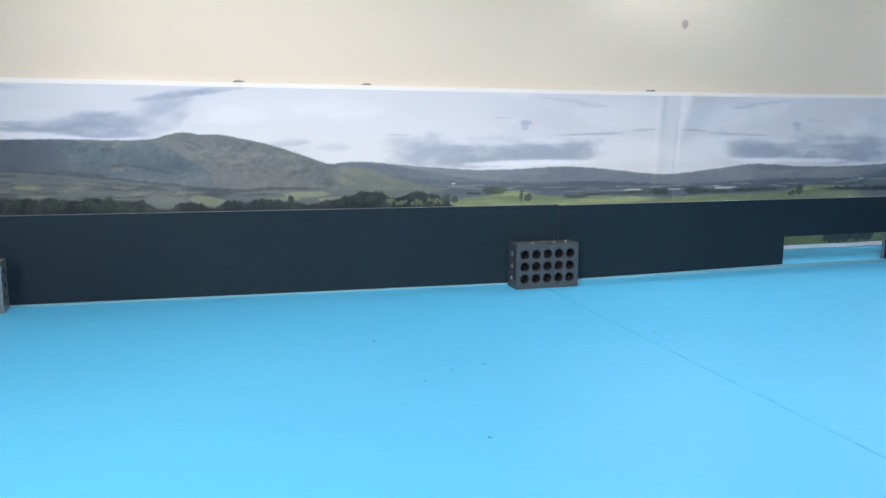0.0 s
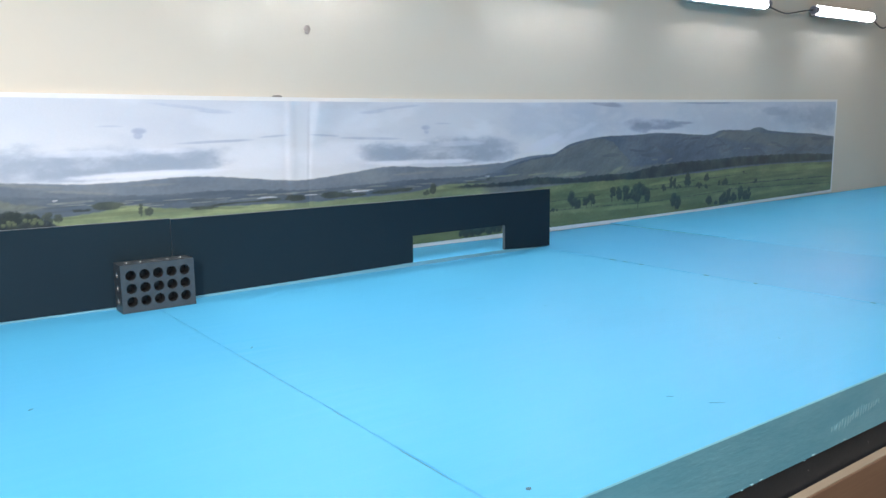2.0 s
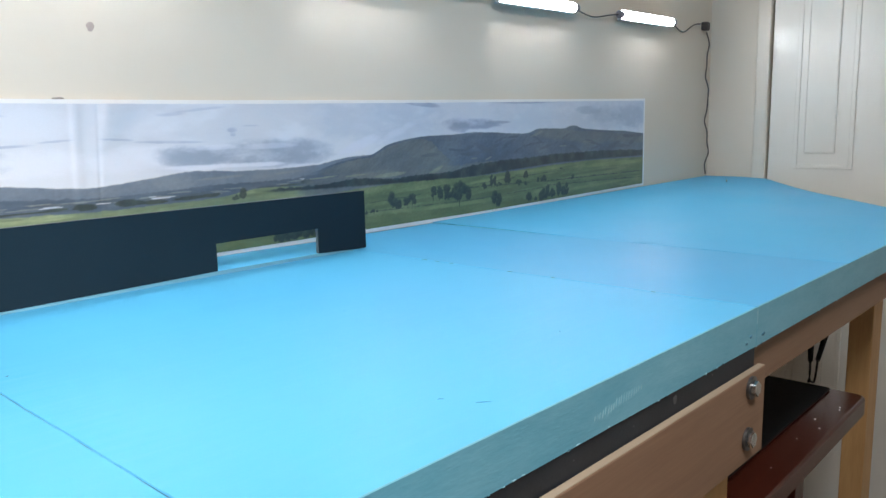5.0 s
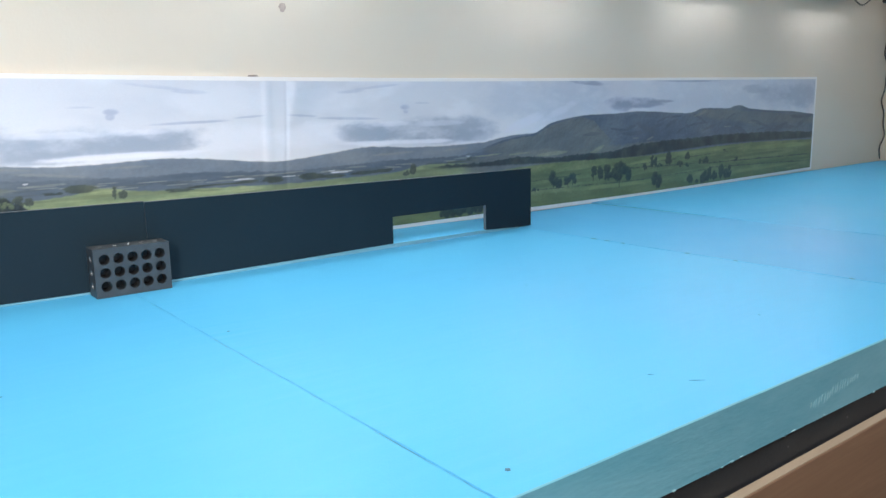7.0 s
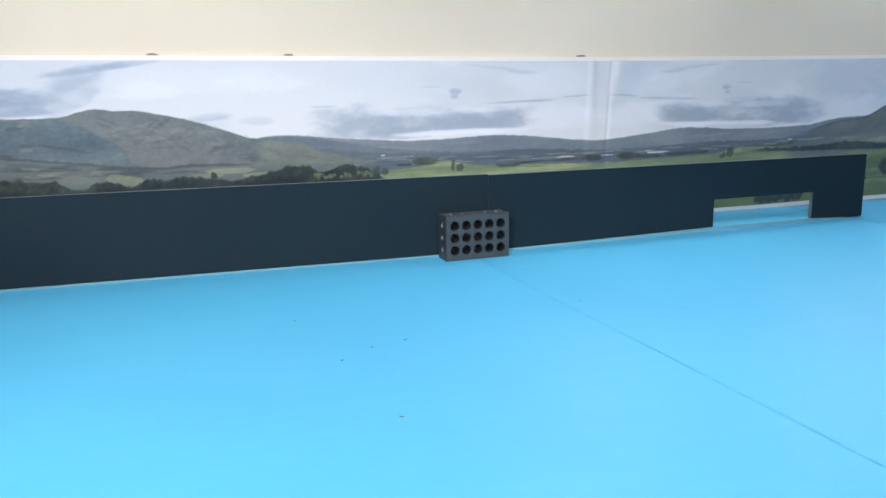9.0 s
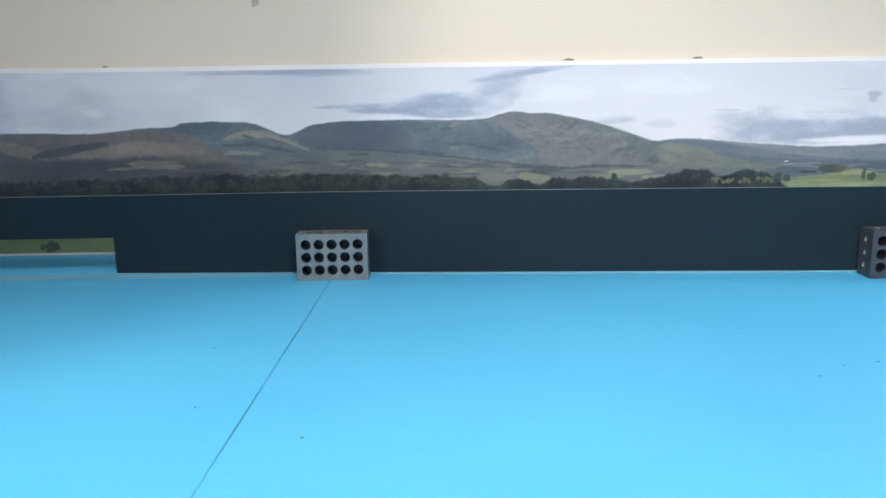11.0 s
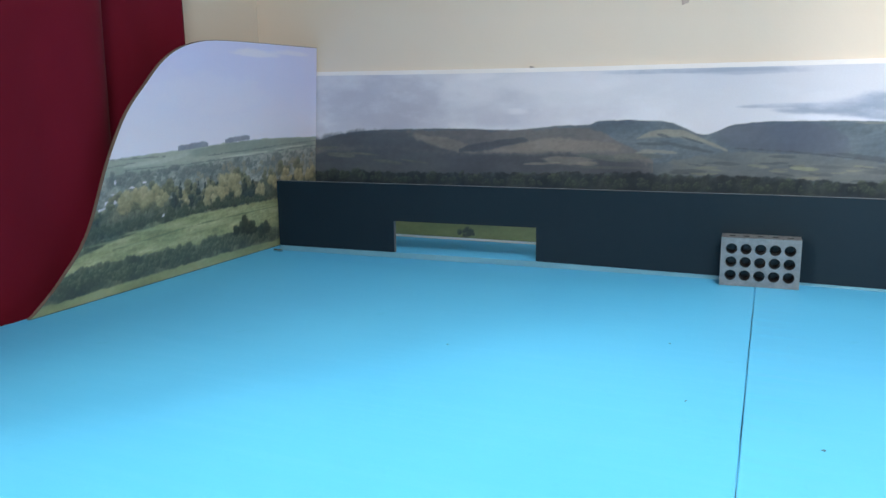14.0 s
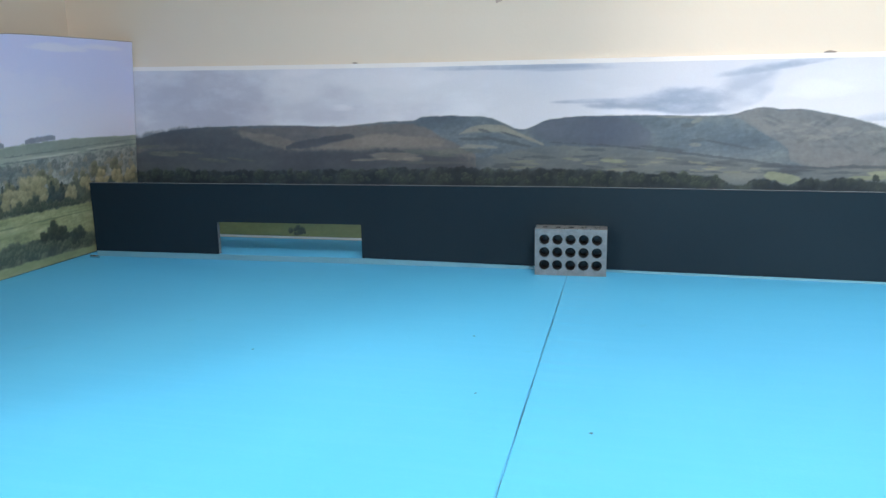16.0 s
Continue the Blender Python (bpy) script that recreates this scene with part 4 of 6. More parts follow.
    p.patch(None, shade, [(-0.079, 1.1488, 0.008, 0.0018, -0.2), (-0.045, 1.1435, 0.012, 0.0012, -0.3), (-0.09, 1.1385, 0.02, 0.0015, 0), (-0.05, 1.135, 0.03, 0.002, -0.2)], 15, alpha=0.6)
    p.patch(None, pale, [(-0.084, 1.1295, 0.020, 0.0018, -0.05), (-0.059, 1.1150, 0.012, 0.0018, -0.15), (-0.10, 1.128, 0.012, 0.001, 0), (-0.02, 1.121, 0.016, 0.0014, -0.1)], 16, alpha=0.75)
    flank = Ink((74, 87, 103), (82, 95, 110), (92, 104, 116), 14, 1.6, 0.06)
    p.band("wooded_flank", flank, curve((-0.03, 1.1500), (-0.01, 1.156), (0.005, 1.1615), (0.05, 1.1632), (0.085, 1.1635), (0.115, 1.152), (0.13, 1.136)), curve((-0.03, 1.148), (0.0, 1.135), (0.05, 1.131), (0.13, 1.126)), -0.03, 0.13, 0.0022, 0.004, jag=0.0014, freq=50, seed=17, side=0.02, alpha=0.9)
    p.patch(None, Ink((116, 124, 116), (128, 135, 124), (138, 144, 130), 30, 2), [(0.152, 1.1632, 0.030, 0.0012, -0.02), (0.172, 1.1592, 0.006, 0.0022, 0.3), (0.171, 1.1315, 0.007, 0.0022, 0)], 18, alpha=0.8)
    p.patch(None, shade, [(0.162, 1.1540, 0.007, 0.0024, 0), (0.173, 1.1365, 0.008, 0.0022, 0.1), (0.135, 1.127, 0.03, 0.0016, -0.1), (0.21, 1.131, 0.03, 0.0014, -0.2)], 19, alpha=0.6)
    # the rocky summit slope, broken by scree and bracken
    crag = Ink((98, 109, 112), (111, 119, 119), (120, 126, 123), 20, 1.3, 0.14, slant=0.7)
    p.band("crag", crag, curve((0.205, 1.163), (0.228, 1.170), (0.243, 1.173), (0.262, 1.170), (0.285, 1.170), (0.33, 1.161), (0.37, 1.149), (0.41, 1.134), (0.45, 1.119), (0.50, 1.103)),
           curve((0.205, 1.162), (0.219, 1.160), (0.242, 1.146), (0.272, 1.126), (0.276, 1.113), (0.33, 1.103), (0.50, 1.100)), 0.205, 0.50, 0.0010, 0.0020, jag=0.0007, freq=80, seed=20, side=0.01)
    slope = Ink((86, 100, 105), (97, 110, 112), (110, 120, 118), 22, 1.4, 0.28, slant=0.6)
    p.band(None, slope, curve((0.33, 1.158), (0.36, 1.151), (0.40, 1.137), (0.44, 1.121), (0.49, 1.102)), curve((0.33, 1.134), (0.36, 1.122), (0.40, 1.110), (0.44, 1.103), (0.49, 1.100)), 0.33, 0.49, 0.004, 0.006, jag=0.003, freq=40, seed=21, side=0.04, alpha=0.8)
    p.patch(None, shade, scatter(22, 26, 0.25, 0.42, curve((0.25, 1.140), (0.42, 1.108)), curve((0.25, 1.165), (0.30, 1.162), (0.42, 1.122)), 0.008, 0.0018, 0.7), 22, 1.3, 0.8, 0.26)
    p.patch(None, Ink((128, 133, 126), (138, 142, 133), (148, 151, 140), 40, 1), scatter(23, 30, 0.235, 0.37, curve((0.23, 1.152), (0.37, 1.122)), curve((0.23, 1.168), (0.37, 1.146)), 0.006, 0.0012, 0.5), 23, 1.1, 0.6, 0.4)
    # the wooded line across the hill and the farmed ground below it
    low = Ink((90, 103, 106), (102, 114, 112), (116, 126, 116), 22, 3.4, 0.08)
    p.band("lower_slope", low, curve((-0.10, 1.110), (-0.02, 1.128), (0.059, 1.1295), (0.141, 1.1215), (0.21, 1.1135), (0.278, 1.1050), (0.35, 1.1035), (0.45, 1.106), (0.56, 1.098)), foot, -0.10, 0.56, 0.0018, jag=0.001, freq=50, seed=24, side=0.04, alpha=0.85)
    p.band(None, shade, curve((-0.01, 1.1352), (0.059, 1.1320), (0.141, 1.1245), (0.21, 1.1165), (0.278, 1.1078), (0.333, 1.1045)), curve((-0.01, 1.1345), (0.059, 1.1306), (0.141, 1.1224), (0.21, 1.1140), (0.278, 1.1050), (0.333, 1.1030)), -0.01, 0.333, 0.0006, jag=0.0007, freq=160, seed=25, side=0.02, alpha=0.85)
    p.patch(None, shade, scatter(26, 44, -0.06, 0.36, flat(1.099), curve((-0.06, 1.112), (0.06, 1.126), (0.2, 1.112), (0.36, 1.102)), 0.013, 0.0014, 0.12), 26, 0.7, 0.4, 0.55)
    p.patch(None, Ink((118, 126, 104), (132, 138, 112), (146, 150, 122), 30, 3), scatter(27, 22, -0.05, 0.24, flat(1.099), curve((-0.05, 1.112), (0.06, 1.122), (0.24, 1.104)), 0.009, 0.0011, 0.1)
            + [(0.031, 1.1138, 0.012, 0.0018, -0.1), (0.072, 1.1145, 0.008, 0.0022, 0.1)], 27, 0.6, 0.3, 0.6)
    bright = Ink((122, 136, 108), (133, 146, 115), (148, 158, 126), 26, 4, 0.05)
    p.patch("sunlit_field", bright, [(0.077, 1.1120, 0.015, 0.0022, -0.05), (0.268, 1.0935, 0.021, 0.0056, -0.15), (0.385, 1.0985, 0.028, 0.0036, 0), (0.355, 1.094, 0.02, 0.0022, 0), (0.43, 1.092, 0.03, 0.003, 0)], 28, 0.35, 0.2)
    p.band(None, shade, curve((0.31, 1.107), (0.36, 1.1085), (0.42, 1.105)), curve((0.31, 1.1045), (0.36, 1.1045), (0.42, 1.1035)), 0.31, 0.42, 0.0008, jag=0.0008, freq=120, seed=29, side=0.02, alpha=0.8)
    # the second hill with its lit grass slope
    grass = Ink((106, 118, 110), (115, 126, 115), (126, 136, 122), 26, 2.2, 0.10)
    p.band("grass_slope", grass, curve((0.40, 1.131), (0.437, 1.1315), (0.47, 1.1265), (0.50, 1.1165), (0.54, 1.1065), (0.58, 1.102)), curve((0.40, 1.121), (0.437, 1.108), (0.50, 1.102), (0.58, 1.099)), 0.40, 0.58, 0.0018, 0.004, jag=0.0008, freq=60, seed=30, side=0.03)
    p.patch(None, slope, [(0.445, 1.116, 0.016, 0.003, -0.4), (0.49, 1.109, 0.025, 0.0016, -0.2), (0.42, 1.126, 0.014, 0.003, -0.4)], 31, alpha=0.5)


def paint_valley(p, foot):
    far = Ink((106, 122, 136), (116, 131, 143), (128, 141, 148), 12, 3, 0.06)
    p.band("far_hill", far, curve((0.34, 1.13), (0.41, 1.136), (0.455, 1.138), (0.53, 1.131), (0.62, 1.126), (0.74, 1.129), (0.82, 1.122), (0.89, 1.117), (0.96, 1.123),
           (1.03, 1.130), (1.11, 1.126), (1.25, 1.127), (1.32, 1.136), (1.40, 1.140)), foot, 0.34, 1.46, 0.0008, jag=0.0003, freq=40, seed=40)
    ridge = Ink((86, 103, 119), (96, 112, 127), (108, 123, 134), 14, 3, 0.06)
    p.band(None, ridge, curve((0.40, 1.1345), (0.455, 1.1365), (0.50, 1.131), (0.57, 1.120), (0.66, 1.110)), foot, 0.40, 0.66, 0.0016, jag=0.0008, freq=60, seed=41, side=0.02, alpha=0.8)
    lit = Ink((130, 138, 136), (140, 147, 141), (150, 155, 146), 20, 4, 0.05)
    p.patch(None, lit, [(0.545, 1.127, 0.035, 0.0018, -0.09), (0.60, 1.1165, 0.035, 0.0016, -0.1), (0.68, 1.121, 0.03, 0.0014, 0), (1.08, 1.118, 0.04, 0.0018, 0.02), (1.20, 1.119, 0.03, 0.002, 0.05)], 42, alpha=0.55)
    wood = Ink((76, 94, 110), (86, 103, 117), (98, 114, 124), 24, 5, 0.05)
    p.band("far_wood", wood, curve((0.46, 1.1245), (0.53, 1.1155), (0.60, 1.1105), (0.70, 1.1085), (0.80, 1.108), (0.9, 1.1035), (1.0, 1.106), (1.10, 1.108), (1.20, 1.108), (1.32, 1.118), (1.42, 1.118)), foot, 0.46, 1.42, 0.0012, jag=0.0009, freq=70, seed=43, side=0.02)
    p.patch(None, Ink((124, 134, 130), (136, 145, 136), (148, 155, 142), 30, 5), scatter(44, 60, 0.52, 1.40, flat(1.093), curve((0.5, 1.108), (0.9, 1.1015), (1.4, 1.108)), 0.017, 0.0008, 0.02), 44, 0.6, 0.3, 0.75)
    p.patch(None, Ink((70, 84, 94), (80, 94, 100), (92, 104, 106), 30, 4), scatter(45, 54, 0.50, 1.40, flat(1.090), curve((0.5, 1.106), (0.9, 1.0995), (1.4, 1.106)), 0.016, 0.0009, 0.02), 45, 0.7, 0.3, 0.7)
    p.patch(None, Ink((200, 206, 212), (212, 217, 222), (222, 226, 230), 40, 3), [(0.8335, 1.0960, 0.016, 0.0008, 0), (0.90, 1.0955, 0.010, 0.0006, 0), (0.985, 1.0965, 0.020, 0.0010, 0.02), (0.968, 1.0985, 0.006, 0.0007, 0), (0.573, 1.1085, 0.003, 0.0008, 0), (1.225, 1.1065, 0.005, 0.0010, 0)], 46, 0.4, 0.2)
    field = Ink((112, 132, 96), (128, 148, 102), (158, 172, 118), 18, 7, 0.04)
    p.band("bright_field", field, curve((0.53, 1.084), (0.58, 1.089), (0.62, 1.0925), (0.645, 1.097), (0.668, 1.0965), (0.70, 1.091), (0.78, 1.0885), (0.9, 1.0855), (1.0, 1.087), (1.07, 1.089), (1.12, 1.095), (1.145, 1.0975), (1.18, 1.0965), (1.26, 1.094), (1.36, 1.090)), foot, 0.53, 1.38, 0.0008, jag=0.0004, freq=40, seed=47, side=0.015)
    dull = Ink((104, 120, 84), (116, 132, 90), (128, 143, 100), 24, 5, 0.05)
    p.patch(None, dull, [(0.64, 1.0885, 0.06, 0.0018, 0.02), (0.74, 1.0865, 0.06, 0.0012, -0.02), (0.93, 1.0815, 0.10, 0.0018, 0.03), (1.10, 1.0865, 0.08, 0.0016, 0.04), (1.19, 1.0910, 0.05, 0.0014, 0.02), (1.27, 1.089, 0.05, 0.0018, 0)], 48, 0.4, 0.25, 0.8)
    hedge = Ink((48, 62, 60), (60, 74, 66), (80, 92, 76), 40, 1.2, 0.08)
    p.patch("valley_wood", hedge, [(0.632, 1.0985, 0.017, 0.0050, 0), (0.60, 1.0955, 0.010, 0.0016, 0), (0.80, 1.0915, 0.040, 0.0014, 0.01), (0.745, 1.0885, 0.020, 0.0018, 0), (0.875, 1.0935, 0.015, 0.0046, 0), (0.84, 1.0925, 0.014, 0.0020, 0), (0.935, 1.0930, 0.020, 0.0042, 0),
            (0.965, 1.0915, 0.022, 0.0026, 0), (1.02, 1.0925, 0.03, 0.0024, 0), (1.06, 1.0935, 0.014, 0.0026, 0), (1.235, 1.0995, 0.014, 0.0040, 0), (1.31, 1.0945, 0.05, 0.0024, 0.02), (1.20, 1.0985, 0.02, 0.0014, 0)], 49, 0.8, 0.3, 0.92)
    p.tree("poplar", hedge, [(0.668, 1.083, 0.0035, 0.0165), (0.678, 1.083, 0.0080, 0.0095), (1.113, 1.083, 0.007, 0.0150), (1.258, 1.086, 0.006, 0.015), (0.565, 1.083, 0.009, 0.0125), (0.575, 1.083, 0.006, 0.009), (1.10, 1.082, 0.008, 0.008)], 50)
    p.patch(None, Ink((206, 212, 210), (218, 223, 222), (228, 232, 230), 40, 3), [(0.535, 1.0865, 0.013, 0.0013, 0.03)], 51, 0.3, 0.2)


def paint_east(p, foot):
    blue = Ink((72, 90, 108), (84, 102, 119), (102, 118, 128), 11, 1.7, 0.14)
    p.band("big_mountain", blue, curve((1.20, 1.104), (1.25, 1.116), (1.31, 1.130), (1.38, 1.139), (1.42, 1.155), (1.50, 1.166), (1.58, 1.168), (1.68, 1.171), (1.84, 1.165), (1.885, 1.1735), (1.99, 1.173), (2.012, 1.178), (2.04, 1.178),
           (2.065, 1.172), (2.17, 1.165), (2.27, 1.161), (2.38, 1.152)), foot, 1.20, 2.6, 0.0007, jag=0.0003, freq=40, seed=60, side=0.10)
    lit = Ink((92, 103, 106), (104, 113, 110), (120, 126, 116), 20, 1.5, 0.16, slant=-0.6)
    p.band("lit_flank", lit, curve((1.25, 1.1145), (1.31, 1.127), (1.38, 1.136), (1.42, 1.151), (1.50, 1.1625), (1.535, 1.155), (1.56, 1.136), (1.60, 1.112)), curve((1.25, 1.111), (1.40, 1.100), (1.60, 1.096)), 1.25, 1.60, 0.0016, 0.004, jag=0.001, freq=60, seed=61, side=0.03, alpha=0.8)
    p.band(None, lit, curve((1.86, 1.163), (1.89, 1.170), (1.99, 1.169), (2.06, 1.166), (2.17, 1.160), (2.38, 1.147)), curve((1.86, 1.160), (1.93, 1.150), (2.03, 1.143), (2.10, 1.131), (2.20, 1.136), (2.38, 1.128)), 1.86, 2.4, 0.0020, 0.006, jag=0.002, freq=40, seed=62, side=0.03, alpha=0.60)
    p.patch(None, Ink((62, 74, 90), (72, 84, 98), (84, 95, 104), 22, 1.6), scatter(63, 26, 1.50, 2.34, curve((1.4, 1.115), (2.4, 1.118)), curve((1.4, 1.140), (1.6, 1.160), (2.3, 1.150)), 0.030, 0.0040, 0.45), 63, 0.9, 0.5, 0.5)
    p.patch(None, Ink((116, 122, 116), (128, 132, 122), (140, 143, 130), 30, 2), [(1.885, 1.1640, 0.016, 0.0030, 0.35), (1.865, 1.160, 0.012, 0.0020, 0.3), (1.985, 1.1325, 0.016, 0.0012, 0), (1.705, 1.1165, 0.012, 0.0020, 0.3), (1.66, 1.119, 0.010, 0.0014, 0), (2.09, 1.139, 0.02, 0.0014, 0)], 64, alpha=0.65)
    field = Ink((122, 132, 110), (134, 143, 116), (146, 153, 126), 26, 4)
    p.band("hillfoot", lit, curve((1.20, 1.100), (1.32, 1.107), (1.45, 1.108), (1.56, 1.106), (1.66, 1.110), (1.75, 1.110)), foot, 1.20, 1.75, 0.003, jag=0.001, freq=60, seed=65, side=0.05, alpha=0.8)
    p.patch(None, field, [(1.425, 1.1005, 0.040, 0.0034, 0.03), (1.545, 1.1015, 0.022, 0.0042, 0.35), (1.34, 1.1045, 0.025, 0.0014, 0.03), (1.27, 1.1055, 0.03, 0.0012, 0.03)], 66, 0.4, 0.25)
    forest = Ink((34, 48, 54), (44, 59, 62), (60, 75, 70), 46, 0.9, 0.10)
    p.band("dark_forest", forest, curve((1.14, 1.0925), (1.20, 1.0945), (1.27, 1.0945), (1.33, 1.0985), (1.37, 1.0975), (1.42, 1.093), (1.50, 1.096), (1.55, 1.0945), (1.58, 1.0955), (1.64, 1.1035), (1.70, 1.1085), (1.83, 1.112), (2.0, 1.115), (2.2, 1.114), (2.39, 1.108)),
           curve((1.14, 1.0910), (1.25, 1.0875), (1.33, 1.086), (1.45, 1.0835), (1.55, 1.0815), (1.66, 1.0825), (1.80, 1.089), (2.0, 1.095), (2.4, 1.094)), 1.14, 2.6, 0.0008, 0.0020, jag=0.0016, freq=110, seed=67, crest=0.25, side=0.05)
    grass = Ink((90, 108, 66), (104, 122, 72), (124, 138, 84), 18, 5, 0.10, fine=0.04)
    p.band("pasture", grass, curve((1.2, 1.072), (1.37, 1.082), (1.52, 1.084), (1.66, 1.082), (1.80, 1.086), (2.0, 1.092), (2.12, 1.093), (2.39, 1.089)), foot, 0.9, 2.4, 0.0012, jag=0.0005, freq=50, seed=68)
    p.patch(None, Ink((76, 94, 58), (86, 103, 62), (98, 114, 70), 20, 5, 0.05), [(1.42, 1.060, 0.10, 0.006, 0.03), (1.60, 1.072, 0.08, 0.003, 0.05), (1.50, 1.047, 0.14, 0.004, 0.02), (2.0, 1.063, 0.25, 0.003, 0.02), (1.75, 1.045, 0.14, 0.005, 0.04), (2.2, 1.044, 0.16, 0.003, 0)], 69, 0.5, 0.5, 0.7)
    p.patch(None, Ink((126, 144, 78), (138, 155, 86), (152, 166, 96), 20, 5, 0.04), [(1.90, 1.083, 0.12, 0.004, 0.03), (2.22, 1.080, 0.14, 0.005, 0), (1.72, 1.073, 0.07, 0.003, 0.05), (1.62, 1.030, 0.16, 0.004, 0.0), (2.1, 1.030, 0.2, 0.003, 0.02)], 70, 0.5, 0.5, 0.55)
    p.band("foreground", Ink((86, 102, 60), (98, 114, 64), (112, 126, 74), 12, 4, 0.05), curve((-0.6, 1.045), (0.3, 1.045), (0.9, 1.052), (1.25, 1.036), (1.6, 1.024), (2.38, 1.022)), foot, -0.6, 2.4, 0.003, seed=71)
    hedge = Ink((42, 55, 50), (54, 68, 58), (74, 88, 70), 50, 1, 0.06)
    for u, end, a, b, thick in ((1.36, 1.70, 1.0375, 1.0345, 0.0010), (1.62, 1.90, 1.0600, 1.0560, 0.0016), (1.88, 2.39, 1.0545, 1.0520, 0.0022), (1.92, 2.39, 1.0445, 1.0355, 0.0016), (1.66, 2.0, 1.066, 1.077, 0.0009), (1.62, 1.92, 1.034, 1.042, 0.0008), (1.28, 1.50, 1.050, 1.058, 0.0010)):
        p.band("hedge", hedge, curve((u, a + thick), (end, b + thick)), curve((u, a), (end, b)), u, end, 0.0006, jag=thick * 0.8, freq=130, seed=int(u * 100), alpha=0.85)
    trees = Ink((22, 34, 36), (38, 53, 48), (66, 82, 60))
    p.tree("pasture_tree", trees, [(1.36, 1.034, 0.010, 0.007), (1.38, 1.034, 0.014, 0.008), (1.427, 1.038, 0.013, 0.027), (1.44, 1.036, 0.009, 0.018), (1.465, 1.038, 0.012, 0.019), (1.478, 1.038, 0.010, 0.026), (1.535, 1.042, 0.010, 0.034), (1.553, 1.042, 0.011, 0.026), (1.572, 1.040, 0.013, 0.030), (1.59, 1.042, 0.010, 0.022),
            (1.612, 1.025, 0.020, 0.054), (1.635, 1.034, 0.014, 0.030), (1.732, 1.012, 0.016, 0.034), (1.690, 1.053, 0.014, 0.012), (1.715, 1.055, 0.008, 0.028), (1.726, 1.056, 0.008, 0.022), (1.768, 1.059, 0.012, 0.027), (1.74, 1.055, 0.012, 0.010), (1.81, 1.053, 0.016, 0.013), (1.836, 1.064, 0.010, 0.018), (1.836, 1.050, 0.008, 0.010),
            (1.885, 1.055, 0.012, 0.010), (1.905, 1.055, 0.014, 0.015), (2.025, 1.053, 0.012, 0.010), (1.975, 1.079, 0.008, 0.004)], 72)
    p.tree("front_tree", trees, [(1.847, 1.012, 0.013, 0.022), (1.875, 1.013, 0.008, 0.010), (1.90, 1.012, 0.016, 0.026), (1.918, 1.012, 0.014, 0.034), (1.94, 1.013, 0.015, 0.026), (1.965, 1.014, 0.015, 0.036), (1.985, 1.014, 0.012, 0.026), (2.00, 1.014, 0.009, 0.032), (-0.335, 1.0085, 0.016, 0.015), (1.175, 1.007, 0.014, 0.022), (1.192, 1.007, 0.018, 0.028), (1.208, 1.007, 0.018, 0.026), (1.225, 1.007, 0.020, 0.030), (1.243, 1.007, 0.016, 0.028)], 73)


def paint_woods(p, foot):
    """The dark trees that run along the foot of the picture."""
    dark = Ink((28, 39, 45), (40, 52, 54), (58, 71, 64), 70, 0.8, 0.22, fine=0.06)
    p.band("near_wood", dark, curve((-0.6, 1.0965), (-0.50, 1.097), (-0.43, 1.097), (-0.33, 1.098), (-0.27, 1.099), (-0.12, 1.103), (0.0, 1.101), (0.06, 1.1015), (0.10, 1.0985), (0.16, 1.0975), (0.195, 1.0955), (0.212, 1.087), (0.228, 1.087), (0.238, 1.0915),
           (0.262, 1.0905), (0.276, 1.086), (0.288, 1.090), (0.30, 1.0925), (0.36, 1.091), (0.385, 1.086), (0.40, 1.089), (0.425, 1.0935), (0.45, 1.0985), (0.475, 1.0985), (0.50, 1.092), (0.525, 1.0985), (0.545, 1.0945), (0.565, 1.086), (0.58, 1.078)), flat(1.06), -0.6, 0.58, 0.0009, jag=0.0022, freq=120, seed=80, crest=0.55)
    rng = random.Random(81)
    lit = Ink((32, 45, 46), (50, 65, 56), (84, 99, 76))
    p.tree("lit_tree", lit, [(-0.59 + 0.79 * k / 64 + rng.uniform(-0.004, 0.004), 1.082 + rng.uniform(-0.002, 0.004), 0.006 * rng.uniform(0.5, 1.5), 0.014 * rng.uniform(0.5, 1.15)) for k in range(65)], 82)
    p.tree("round_tree", Ink((34, 46, 48), (44, 57, 54), (62, 76, 64)), [(0.455, 1.083, 0.016, 0.018), (0.475, 1.083, 0.014, 0.017), (0.43, 1.083, 0.016, 0.010), (0.525, 1.084, 0.018, 0.016), (0.545, 1.083, 0.012, 0.012), (0.30, 1.083, 0.014, 0.010), (0.335, 1.083, 0.02, 0.0095), (0.245, 1.083, 0.012, 0.009), (0.365, 1.089, 0.006, 0.008)], 83)
    p.tree("bush", Ink((80, 96, 68), (98, 113, 78), (118, 131, 92)), [(0.49, 1.082, 0.014, 0.009), (0.505, 1.082, 0.012, 0.007), (0.548, 1.082, 0.016, 0.0085), (0.525, 1.082, 0.012, 0.007)], 84)


